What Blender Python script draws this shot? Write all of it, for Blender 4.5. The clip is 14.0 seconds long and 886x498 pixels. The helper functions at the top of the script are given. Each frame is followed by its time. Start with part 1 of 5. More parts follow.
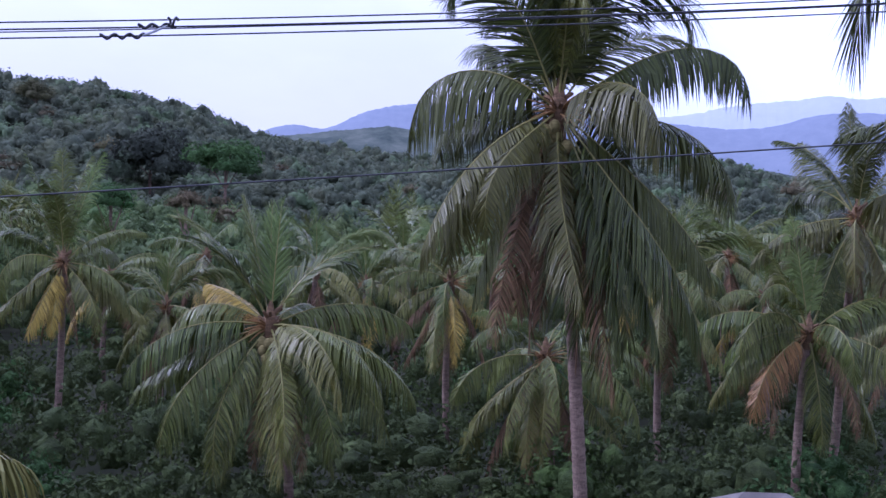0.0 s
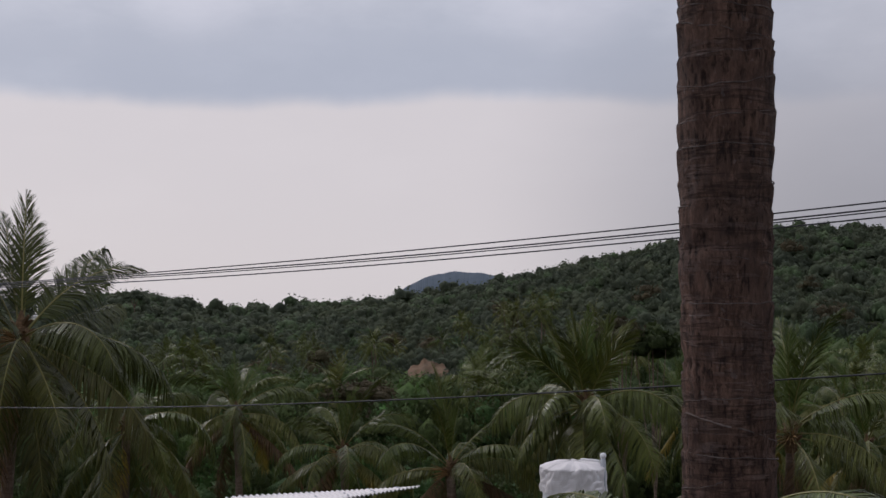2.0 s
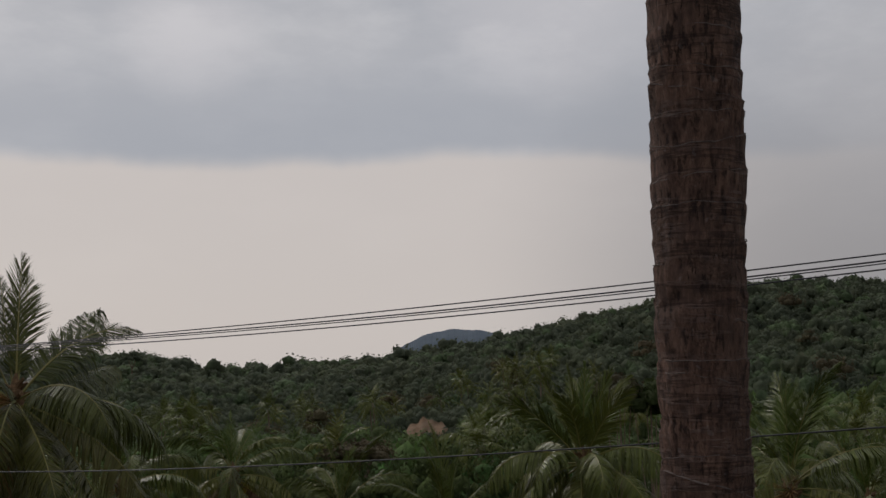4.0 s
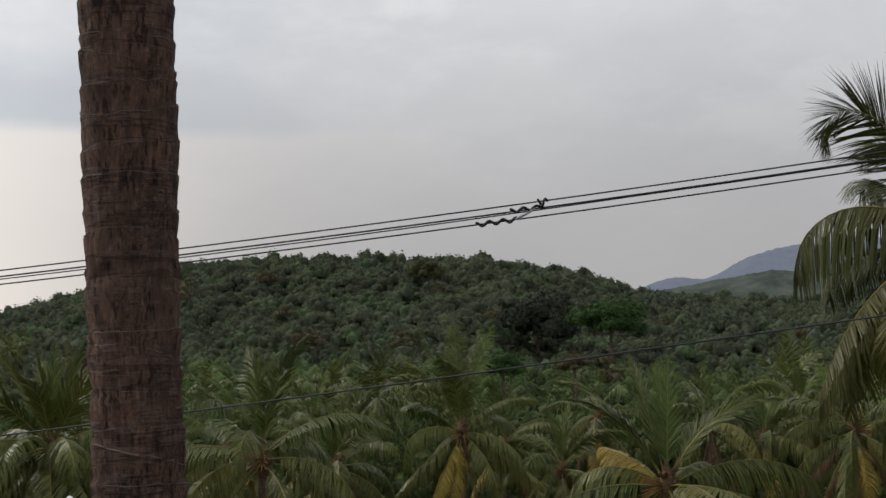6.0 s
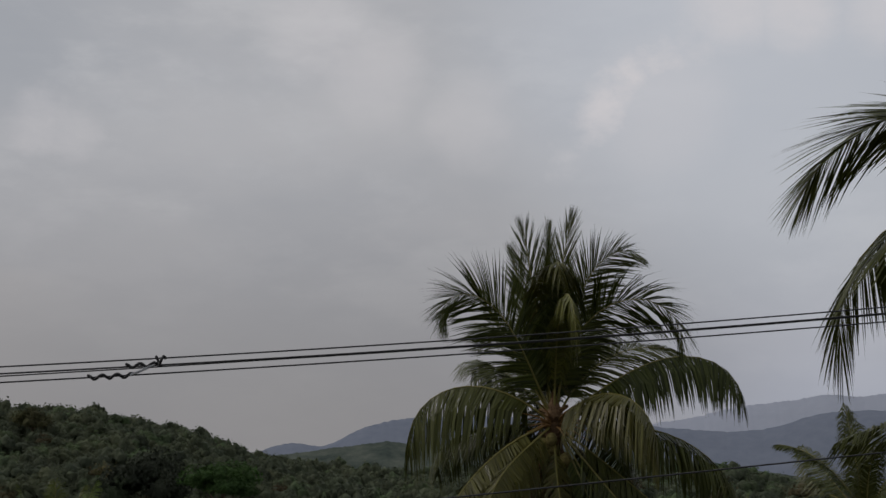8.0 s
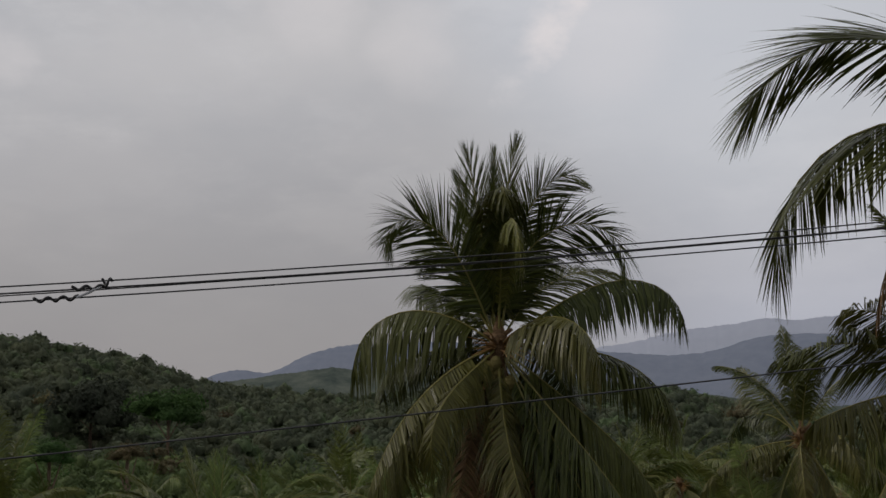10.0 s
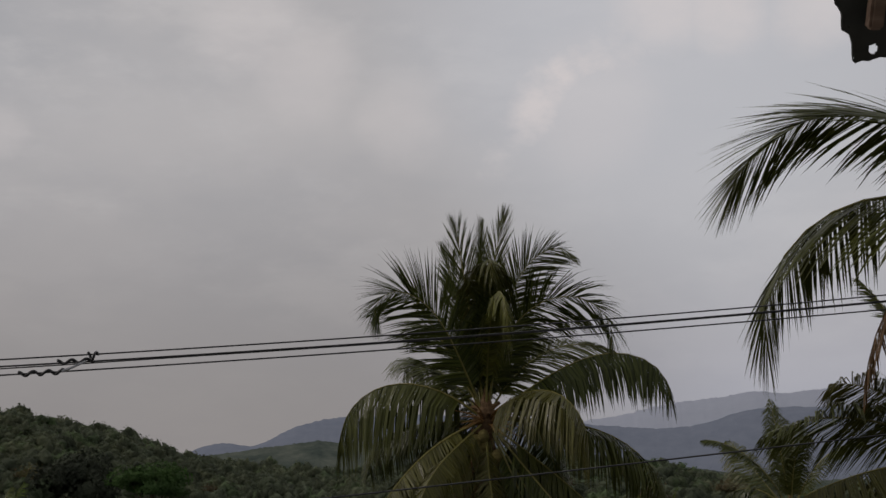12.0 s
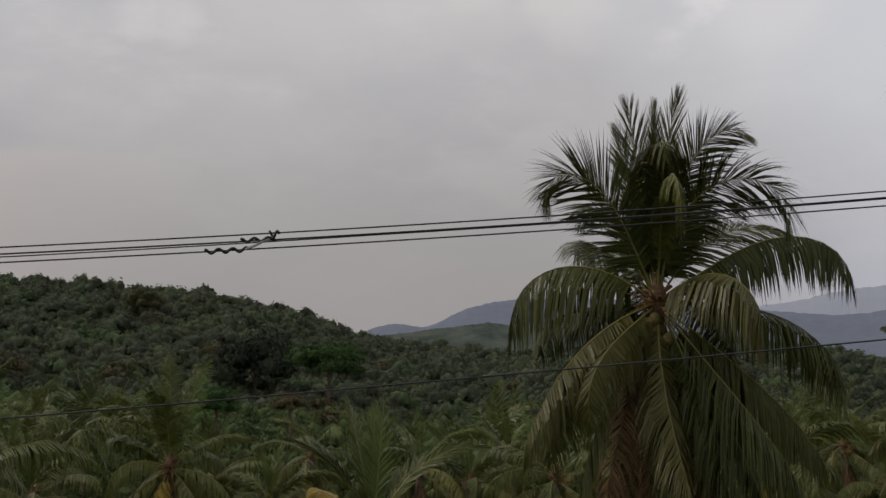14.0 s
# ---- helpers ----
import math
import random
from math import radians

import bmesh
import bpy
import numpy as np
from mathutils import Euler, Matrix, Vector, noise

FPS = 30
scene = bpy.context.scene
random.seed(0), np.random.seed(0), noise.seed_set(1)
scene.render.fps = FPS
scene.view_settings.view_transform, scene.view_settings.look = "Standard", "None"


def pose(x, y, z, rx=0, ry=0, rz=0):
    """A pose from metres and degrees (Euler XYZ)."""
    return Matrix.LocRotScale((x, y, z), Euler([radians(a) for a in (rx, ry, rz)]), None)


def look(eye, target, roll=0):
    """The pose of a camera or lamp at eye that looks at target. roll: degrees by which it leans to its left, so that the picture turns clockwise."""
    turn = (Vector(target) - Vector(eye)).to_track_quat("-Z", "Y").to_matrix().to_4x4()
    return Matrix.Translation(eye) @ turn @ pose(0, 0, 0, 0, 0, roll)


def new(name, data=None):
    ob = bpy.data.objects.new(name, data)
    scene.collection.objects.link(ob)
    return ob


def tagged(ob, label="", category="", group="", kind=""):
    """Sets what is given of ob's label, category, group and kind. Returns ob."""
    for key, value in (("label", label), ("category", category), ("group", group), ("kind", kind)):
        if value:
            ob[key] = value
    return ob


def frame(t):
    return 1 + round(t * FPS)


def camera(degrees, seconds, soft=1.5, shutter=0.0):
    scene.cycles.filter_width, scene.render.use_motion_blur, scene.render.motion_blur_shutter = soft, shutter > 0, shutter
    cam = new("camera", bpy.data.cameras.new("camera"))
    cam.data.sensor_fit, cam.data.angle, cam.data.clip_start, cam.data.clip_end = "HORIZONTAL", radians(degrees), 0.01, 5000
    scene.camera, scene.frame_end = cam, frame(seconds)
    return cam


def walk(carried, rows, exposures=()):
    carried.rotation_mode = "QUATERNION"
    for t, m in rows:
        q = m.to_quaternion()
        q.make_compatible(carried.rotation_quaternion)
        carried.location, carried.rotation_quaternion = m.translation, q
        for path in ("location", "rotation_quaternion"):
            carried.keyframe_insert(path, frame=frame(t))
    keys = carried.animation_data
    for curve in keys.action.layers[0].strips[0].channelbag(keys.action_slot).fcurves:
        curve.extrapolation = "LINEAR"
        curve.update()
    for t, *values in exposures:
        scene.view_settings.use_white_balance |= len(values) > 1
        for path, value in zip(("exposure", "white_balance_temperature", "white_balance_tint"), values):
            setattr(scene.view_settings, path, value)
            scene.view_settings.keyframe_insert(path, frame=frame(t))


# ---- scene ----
cam = camera(39.54, 14.0, soft=1.5)
# the eye moves a hand's width about (0, 0, 8)
PATH = [
    (0, pose(-0.002, 0.045, 8.011, 87.17, -1.50, -0.18)),
    (0.5, pose(-0.035, 0.040, 8.023, 88.15, -1.24, 5.54)),
    (1, pose(-0.047, 0.053, 8.052, 89.83, -0.54, 13.41)),
    (1.3, pose(-0.059, 0.028, 8.067, 91.23, -0.21, 22.67)),
    (1.5, pose(-0.131, -0.022, 8.083, 92.26, 0.28, 28.94)),
    (1.8, pose(-0.165, -0.042, 8.100, 93.38, 0.20, 37.34)),
    (2, pose(-0.151, -0.045, 8.114, 93.84, 0.13, 41.34)),
    (2.2, pose(-0.145, -0.048, 8.113, 94.08, 0.54, 43.55)),
    (2.8, pose(-0.124, -0.042, 8.116, 94.95, 0.59, 45.49)),
    (3.5, pose(-0.091, -0.034, 8.119, 95.96, 0.70, 43.76)),
    (4.3, pose(-0.074, -0.027, 8.121, 96.91, 0.73, 39.52)),
    (4.5, pose(-0.068, -0.030, 8.124, 97.29, 0.73, 38.22)),
    (5, pose(-0.056, -0.003, 8.121, 97.26, 1.79, 33.95)),
    (5.5, pose(0.005, 0.012, 8.110, 95.68, 3.49, 26.73)),
    (6, pose(0.044, 0.037, 8.090, 94.70, 3.14, 17.59)),
    (6.5, pose(0.071, 0.049, 8.100, 96.59, 2.02, 9.76)),
    (7, pose(0.089, 0.008, 8.104, 98.53, 1.45, 6.14)),
    (7.5, pose(0.066, 0.044, 8.113, 100.05, 0.36, 4.11)),
    (8, pose(0.071, 0.041, 8.105, 101.63, 0.60, -0.10)),
    (8.2, pose(0.072, 0.041, 8.095, 101.76, 0.74, -2.56)),
    (8.6, pose(0.071, 0.031, 8.089, 101.19, 0.86, -5.21)),
    (9.2, pose(0.065, 0.011, 8.077, 99.42, 1.03, -5.43)),
    (9.8, pose(0.058, -0.004, 8.066, 98.15, 1.20, -3.24)),
    (10.3, pose(0.053, -0.010, 8.061, 98.52, 1.22, -1.88)),
    (10.5, pose(0.050, -0.016, 8.059, 99.11, 1.28, -1.46)),
    (11, pose(0.052, -0.017, 8.077, 100.37, 1.26, -2.14)),
    (11.5, pose(0.058, -0.019, 8.078, 101.32, 1.21, -3.18)),
    (12, pose(0.054, -0.019, 8.074, 101.52, 1.19, -3.21)),
    (12.5, pose(0.043, -0.045, 8.083, 101.67, 1.07, -2.97)),
    (13, pose(0.043, -0.105, 8.070, 101.97, 0.38, -1.81)),
    (13.5, pose(0.037, -0.070, 8.060, 100.34, -0.00, -0.05)),
    (14, pose(0.027, 0.006, 8.051, 96.21, 0.06, 4.56)),
]
walk(cam, PATH, [(0.0, 1.49, 4740, 38), (0.9, 1.28, 4800, 42), (1.5, 0.52, 5750, 20), (2.2, -0.02, 6000, 16), (4.4, -0.18, 6450, 11), (5.2, -0.18, 6450, 10), (5.5, 0.02, 6450, 10), (6.0, 0.44, 6450, 9), (6.5, 0.46, 6400, 9),
                 (7.0, -0.18, 6400, 10), (7.5, -0.12, 6400, 10), (8.0, -0.30, 6400, 11), (10.4, -0.05, 6600, 12), (11.5, -0.25, 6700, 13), (12.8, -0.33, 6700, 13), (13.5, -0.48, 6700, 13), (14.0, 0.02, 6700, 12)])
EYE = Vector((0.0, 0.0, 8.0))

# ---- sky and light ----
SUN_AZ, SUN_EL = 82.0, 40.0   # degrees to the left of the y axis, and above the horizon


def way(az, el):
    a, e = radians(az), radians(el)
    return Vector((-math.sin(a) * math.cos(e), math.cos(a) * math.cos(e), math.sin(e)))


def place(az, dist, z):
    """A point at that bearing (degrees left of +y) and level distance from the eye, at the height z."""
    a = radians(az)
    return Vector((-math.sin(a) * dist, math.cos(a) * dist, z))


def make_world():
    world = bpy.data.worlds.new("overcast_sky")
    scene.world = world
    world.use_nodes = True
    nt = world.node_tree
    N, L = nt.nodes, nt.links
    N.clear()
    out = N.new("ShaderNodeOutputWorld")
    sky = N.new("ShaderNodeTexSky")
    sky.sky_type = "NISHITA"
    sky.sun_disc = False
    sky.sun_elevation = radians(SUN_EL)
    sky.sun_rotation = radians(-SUN_AZ)
    sky.dust_density = 3.0
    bg_sky = N.new("ShaderNodeBackground")
    bg_sky.inputs[1].default_value = 0.09
    L.new(sky.outputs[0], bg_sky.inputs[0])
    tc = N.new("ShaderNodeTexCoord")

    def math_(op, a, b=None, c=None, clamp=False):
        n = N.new("ShaderNodeMath")
        n.operation, n.use_clamp = op, clamp
        for k, v in enumerate((a, b, c)):
            if v is None:
                continue
            if isinstance(v, (int, float)):
                n.inputs[k].default_value = v
            else:
                L.new(v, n.inputs[k])
        return n.outputs[0]

    def noise_(scale, detail, stretch=(1, 1, 1), rough=0.55, shift=(0, 0, 0)):
        mp = N.new("ShaderNodeMapping")
        mp.inputs["Scale"].default_value = stretch
        mp.inputs["Location"].default_value = shift
        L.new(tc.outputs["Generated"], mp.inputs[0])
        n = N.new("ShaderNodeTexNoise")
        n.inputs["Scale"].default_value, n.inputs["Detail"].default_value, n.inputs["Roughness"].default_value = scale, detail, rough
        L.new(mp.outputs[0], n.inputs["Vector"])
        return n.outputs[0]

    def toward(az, el):
        n = N.new("ShaderNodeVectorMath")
        n.operation = "DOT_PRODUCT"
        L.new(tc.outputs["Generated"], n.inputs[0])
        n.inputs[1].default_value = way(az, el)
        return n.outputs["Value"]

    def step_(v, lo, hi):
        n = N.new("ShaderNodeMapRange")
        n.interpolation_type = "SMOOTHSTEP"
        n.inputs[1].default_value, n.inputs[2].default_value = lo, hi
        L.new(v, n.inputs[0])
        return n.outputs[0]

    def mix_(fac, a, b):
        n = N.new("ShaderNodeMix")
        n.data_type = "RGBA"
        if isinstance(fac, (int, float)):
            n.inputs[0].default_value = fac
        else:
            L.new(fac, n.inputs[0])
        for k, v in ((6, a), (7, b)):
            if isinstance(v, tuple):
                n.inputs[k].default_value = (*v, 1)
            else:
                L.new(v, n.inputs[k])
        return n.outputs[2]

    sep = N.new("ShaderNodeSeparateXYZ")
    L.new(tc.outputs["Generated"], sep.inputs[0])
    z = sep.outputs[2]
    soft = noise_(2.2, 5, (1, 1, 2.2))
    fine = noise_(5.5, 6, (1, 1, 2.6), 0.6, (3.1, 0.4, 1.7))
    # the grey deck, a little brighter where the cloud is thin
    deck = mix_(step_(soft, 0.30, 0.72), (0.43, 0.445, 0.47), (0.57, 0.565, 0.57))
    deck = mix_(math_("MULTIPLY", step_(fine, 0.48, 0.70), 0.5), deck, (0.67, 0.665, 0.665))
    deck = mix_(math_("MULTIPLY", step_(noise_(11, 6, (1, 1, 2.0), 0.62, (0.4, 1.9, 2.7)), 0.50, 0.75), 0.30), deck, (0.64, 0.64, 0.65))
    # warm clear strip low in the west, under a flat cloud base
    west = step_(toward(50, 4), 0.80, 0.99)
    base = math_("ADD", z, math_("MULTIPLY", math_("SUBTRACT", noise_(3.0, 5, (1, 1, 0.6), 0.6), 0.5), 0.050))
    under = math_("SUBTRACT", 1.0, step_(base, 0.178, 0.196))
    over = math_("MULTIPLY", step_(base, 0.180, 0.196), math_("SUBTRACT", 1.0, step_(base, 0.20, 0.31)))
    c = mix_(math_("MULTIPLY", math_("MULTIPLY", under, west), 0.9), deck, (0.655, 0.598, 0.552))
    c = mix_(math_("MULTIPLY", math_("MULTIPLY", over, west), 0.75), c, (0.395, 0.415, 0.45))
    # haze along the skyline, bluer to the north-east
    haze = math_("SUBTRACT", 1.0, step_(z, 0.02, 0.25))
    east = step_(toward(-25, 6), 0.86, 0.995)
    c = mix_(math_("MULTIPLY", math_("MULTIPLY", haze, east), 0.85), c, (0.425, 0.447, 0.53))
    c = mix_(math_("MULTIPLY", math_("MULTIPLY", math_("SUBTRACT", 1.0, step_(z, 0.06, 0.34)), step_(toward(11, 7), 0.87, 0.99)), 0.9), c, (0.305, 0.293, 0.295))
    c = mix_(math_("MULTIPLY", step_(toward(-17, 23), 0.955, 0.998), 0.7), c, (0.622, 0.652, 0.702))
    # torn bright edges of cloud and a few paler puffs
    warp = math_("ADD", math_("MULTIPLY", math_("SUBTRACT", noise_(9.0, 6, (1, 1, 1.5), 0.6, (0.7, 2.2, 0.1)), 0.5), 0.0011), math_("MULTIPLY", math_("SUBTRACT", noise_(32, 5, (1, 1, 1.4), 0.6, (1.7, 0.2, 0.6)), 0.5), 0.0007))

    def lobe(az, el, wide, k):
        return math_("MULTIPLY", step_(math_("ADD", toward(az, el), warp), math.cos(radians(wide)), 1.0003), k)

    lobes = None
    for az, el, wide, k in ((-6.1, 16.1, 1.5, 0.70), (-6.7, 16.6, 1.5, 0.75), (-7.3, 17.0, 1.5, 0.78), (-7.9, 17.5, 1.5, 0.80), (-8.5, 18.2, 1.5, 0.88), (-9.0, 18.8, 1.5, 0.95), (-9.7, 19.3, 1.5, 1.0), (-10.5, 19.7, 1.5, 0.95), (-11.4, 20.0, 1.5, 0.80), (-12.5, 20.3, 1.7, 0.62), (-10.8, 17.9, 4.0, 0.28),
                            (-14.3, 22.0, 2.6, 0.65), (-17.5, 21.9, 2.7, 0.70), (-21.4, 21.6, 2.8, 0.65), (17.2, 16.7, 1.8, 0.3), (18.7, 16.8, 1.8, 0.35), (3.2, 19.8, 3.2, 0.35), (5.6, 21.8, 3.4, 0.3), (-1.6, 17.5, 2.8, 0.3), (36.0, 18.5, 6.5, 0.32), (53.0, 16.5, 4.0, 0.3)):
        one = lobe(az, el, wide, k)
        lobes = one if lobes is None else math_("MAXIMUM", lobes, one)
    c = mix_(lobes, c, (0.79, 0.75, 0.745))
    bg_cloud = N.new("ShaderNodeBackground")
    L.new(c, bg_cloud.inputs[0])
    east_dull = math_("ADD", 0.66, math_("MULTIPLY", step_(toward(50, 0), -0.75, 0.15), 0.34))
    L.new(math_("MULTIPLY", east_dull, math_("ADD", 1.0, math_("MULTIPLY", step_(z, 0.42, 0.95), 0.6))), bg_cloud.inputs[1])
    ms = N.new("ShaderNodeMixShader")
    ms.inputs[0].default_value = 0.94
    L.new(bg_sky.outputs[0], ms.inputs[1])
    L.new(bg_cloud.outputs[0], ms.inputs[2])
    L.new(ms.outputs[0], out.inputs[0])


make_world()
sun = new("sun", bpy.data.lights.new("sun", "SUN"))
sun.data.energy, sun.data.angle, sun.data.color = 0.95, radians(14), (1.0, 0.93, 0.85)
sun.matrix_world = look(way(SUN_AZ, SUN_EL) * 50, (0, 0, 0))


# ---- materials ----
class Shader:
    """A material under construction: short calls for the nodes used below."""

    def __init__(self, name):
        self.mat = bpy.data.materials.new(name)
        self.mat.use_nodes = True
        self.nt = self.mat.node_tree
        self.bsdf = self.nt.nodes["Principled BSDF"]
        self.outn = self.nt.nodes["Material Output"]

    def link(self, a, b):
        self.nt.links.new(a, b)

    def set(self, **values):
        for k, v in values.items():
            self.bsdf.inputs[k.replace("_", " ")].default_value = v
        return self

    def coords(self, stretch=(1, 1, 1), which="Object"):
        tc = self.nt.nodes.new("ShaderNodeTexCoord")
        mp = self.nt.nodes.new("ShaderNodeMapping")
        mp.inputs["Scale"].default_value = stretch
        self.link(tc.outputs[which], mp.inputs[0])
        return mp.outputs[0]

    def world_coords(self, stretch=(1, 1, 1)):
        g = self.nt.nodes.new("ShaderNodeNewGeometry")
        mp = self.nt.nodes.new("ShaderNodeMapping")
        mp.inputs["Scale"].default_value = stretch
        self.link(g.outputs["Position"], mp.inputs[0])
        return mp.outputs[0]

    def noise(self, vec, scale, detail=4, rough=0.55):
        n = self.nt.nodes.new("ShaderNodeTexNoise")
        n.inputs["Scale"].default_value, n.inputs["Detail"].default_value, n.inputs["Roughness"].default_value = scale, detail, rough
        self.link(vec, n.inputs["Vector"])
        return n.outputs[0]

    def ramp(self, fac, stops):
        n = self.nt.nodes.new("ShaderNodeValToRGB")
        while len(n.color_ramp.elements) < len(stops):
            n.color_ramp.elements.new(0.5)
        for e, (p, c) in zip(n.color_ramp.elements, stops):
            e.position, e.color = p, (*c, 1)
        self.link(fac, n.inputs[0])
        return n.outputs[0]

    def mix(self, fac, a, b, blend="MIX"):
        n = self.nt.nodes.new("ShaderNodeMix")
        n.data_type, n.blend_type = "RGBA", blend
        for k, v in ((0, fac), (6, a), (7, b)):
            if isinstance(v, (int, float)):
                n.inputs[k].default_value = v
            elif isinstance(v, tuple):
                n.inputs[k].default_value = (*v, 1)
            else:
                self.link(v, n.inputs[k])
        return n.outputs[2]

    def math(self, op, a, b=0.0, clamp=False):
        n = self.nt.nodes.new("ShaderNodeMath")
        n.operation, n.use_clamp = op, clamp
        for k, v in ((0, a), (1, b)):
            if isinstance(v, (int, float)):
                n.inputs[k].default_value = v
            else:
                self.link(v, n.inputs[k])
        return n.outputs[0]

    def island(self):
        return self.nt.nodes.new("ShaderNodeNewGeometry").outputs["Random Per Island"]

    def per_object(self):
        return self.nt.nodes.new("ShaderNodeObjectInfo").outputs["Random"]

    def bump(self, height, strength, distance=0.02):
        n = self.nt.nodes.new("ShaderNodeBump")
        n.inputs["Strength"].default_value, n.inputs["Distance"].default_value = strength, distance
        self.link(height, n.inputs["Height"])
        self.link(n.outputs[0], self.bsdf.inputs["Normal"])

    def base(self, colour):
        self.link(colour, self.bsdf.inputs["Base Color"])

    def leafy(self, colour, through_light=0.25):
        """Leaf blade: gloss on top, some light through it."""
        self.base(colour)
        tr = self.nt.nodes.new("ShaderNodeBsdfTranslucent")
        self.link(colour, tr.inputs[0])
        m = self.nt.nodes.new("ShaderNodeMixShader")
        m.inputs[0].default_value = through_light
        self.link(self.bsdf.outputs[0], m.inputs[1])
        self.link(tr.outputs[0], m.inputs[2])
        self.link(m.outputs[0], self.outn.inputs[0])


def frond_material(name, low, high, tip, rough=0.38, gloss=0.14):
    s = Shader(name).set(Roughness=rough, Specular_IOR_Level=gloss)
    c = s.mix(s.island(), tuple(0.62 * v for v in low), tuple(1.28 * v for v in high))
    c = s.mix(s.math("MULTIPLY", s.per_object(), 0.55), c, tip)
    n = s.noise(s.world_coords(), 1.1, 3)
    c = s.mix(s.math("MULTIPLY", n, 0.3), c, tuple(0.5 * v for v in low))
    s.leafy(c, 0.05)
    return s.mat


M_FROND = frond_material("frond_green", (0.032, 0.045, 0.009), (0.108, 0.138, 0.026), (0.162, 0.168, 0.034), 0.36, 0.22)
M_FROND_OLD = frond_material("frond_olive", (0.042, 0.053, 0.011), (0.138, 0.152, 0.030), (0.200, 0.178, 0.040), 0.38, 0.22)
M_FROND_YELLOW = frond_material("frond_yellow", (0.30, 0.22, 0.045), (0.42, 0.30, 0.05), (0.20, 0.17, 0.05))
M_FROND_ORANGE = frond_material("frond_orange", (0.24, 0.13, 0.04), (0.33, 0.18, 0.05), (0.17, 0.10, 0.05))
M_FROND_DRY = frond_material("frond_dry", (0.105, 0.060, 0.030), (0.20, 0.120, 0.055), (0.075, 0.046, 0.027), 0.7)
M_FROND_YOUNG = frond_material("frond_young", (0.078, 0.122, 0.025), (0.118, 0.165, 0.038), (0.15, 0.175, 0.045))
M_RIB = frond_material("frond_midrib", (0.15, 0.14, 0.045), (0.23, 0.20, 0.065), (0.19, 0.18, 0.06))
# Darker copies of green and olive: the crown's own shade put into the colour.
M_FROND_SHADED = frond_material("frond_shaded_green", (0.027, 0.041, 0.008), (0.067, 0.083, 0.016), (0.102, 0.103, 0.021), 0.38, 0.22)
M_FROND_OLD_SHADED = frond_material("frond_shaded_olive", (0.042, 0.046, 0.009), (0.088, 0.090, 0.017), (0.125, 0.110, 0.026), 0.40, 0.24)
FROND_MATS = {"deep": M_FROND_SHADED, "dull": M_FROND_OLD_SHADED, "orange": M_FROND_ORANGE, "green": M_FROND, "old": M_FROND_OLD, "yellow": M_FROND_YELLOW, "dry": M_FROND_DRY, "young": M_FROND_YOUNG}


def foliage_material(name, a, b, warm, grain=1.6, deep=0.7, thin=0.12, relief=1.0):
    """Leaves and leafy masses: each clump has its own tone, and shade between the twigs is painted into the colour."""
    s = Shader(name).set(Roughness=0.8, Specular_IOR_Level=0.12)
    c = s.mix(s.math("ADD", s.math("MULTIPLY", s.island(), 0.45), 0.28), a, b)
    big = s.ramp(s.noise(s.world_coords(), 0.055, 3, 0.6), [(0.40, (0, 0, 0)), (0.66, (1, 1, 1))])
    c = s.mix(s.math("MULTIPLY", big, 0.7), c, warm)
    mid = s.ramp(s.noise(s.world_coords((1, 1, 0.5)), 0.075, 3, 0.5), [(0.35, (0, 0, 0)), (0.62, (1, 1, 1))])
    c = s.mix(s.math("MULTIPLY", mid, 0.55), c, tuple(0.6 * v for v in a))
    grey = s.ramp(s.noise(s.world_coords((1.1, 1.1, 0.4)), 0.11, 2, 0.4), [(0.52, (0, 0, 0)), (0.66, (1, 1, 1))])
    c = s.mix(s.math("MULTIPLY", grey, 0.22), c, (0.088, 0.094, 0.070))
    fresh = s.ramp(s.noise(s.world_coords((0.9, 0.9, 0.3)), 0.093, 2, 0.45), [(0.56, (0, 0, 0)), (0.64, (1, 1, 1))])
    c = s.mix(s.math("MULTIPLY", fresh, 0.6), c, (b[0] * 0.95, b[1] * 1.25, b[2] * 0.85))
    each = s.noise(s.world_coords((1, 1, 0.6)), 0.24, 2, 0.5)
    c = s.mix(s.math("MULTIPLY", s.ramp(each, [(0.40, (1, 1, 1)), (0.55, (0, 0, 0))]), 0.45), c, tuple(0.6 * v for v in a))
    c = s.mix(s.math("MULTIPLY", s.ramp(each, [(0.55, (0, 0, 0)), (0.70, (1, 1, 1))]), 0.5), c, tuple(1.2 * v for v in b))
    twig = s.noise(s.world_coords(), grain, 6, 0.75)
    gap_shade = s.ramp(twig, [(0.36, (1, 1, 1)), (0.56, (0, 0, 0))])
    c = s.mix(s.math("MULTIPLY", gap_shade, deep), c, tuple(0.25 * v for v in a))
    s.leafy(c, thin)
    s.bump(twig, relief, 0.8 / grain)
    return s.mat


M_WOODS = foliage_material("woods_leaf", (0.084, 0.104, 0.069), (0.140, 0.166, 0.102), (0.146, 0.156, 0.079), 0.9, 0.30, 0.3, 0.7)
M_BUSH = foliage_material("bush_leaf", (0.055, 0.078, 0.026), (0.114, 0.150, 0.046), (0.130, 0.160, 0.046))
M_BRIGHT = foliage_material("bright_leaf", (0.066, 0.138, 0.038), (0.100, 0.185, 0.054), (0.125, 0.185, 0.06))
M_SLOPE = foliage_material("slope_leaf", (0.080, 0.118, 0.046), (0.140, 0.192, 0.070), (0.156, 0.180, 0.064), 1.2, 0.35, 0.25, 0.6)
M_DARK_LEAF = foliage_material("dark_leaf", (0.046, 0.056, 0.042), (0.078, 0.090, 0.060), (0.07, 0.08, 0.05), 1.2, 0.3)
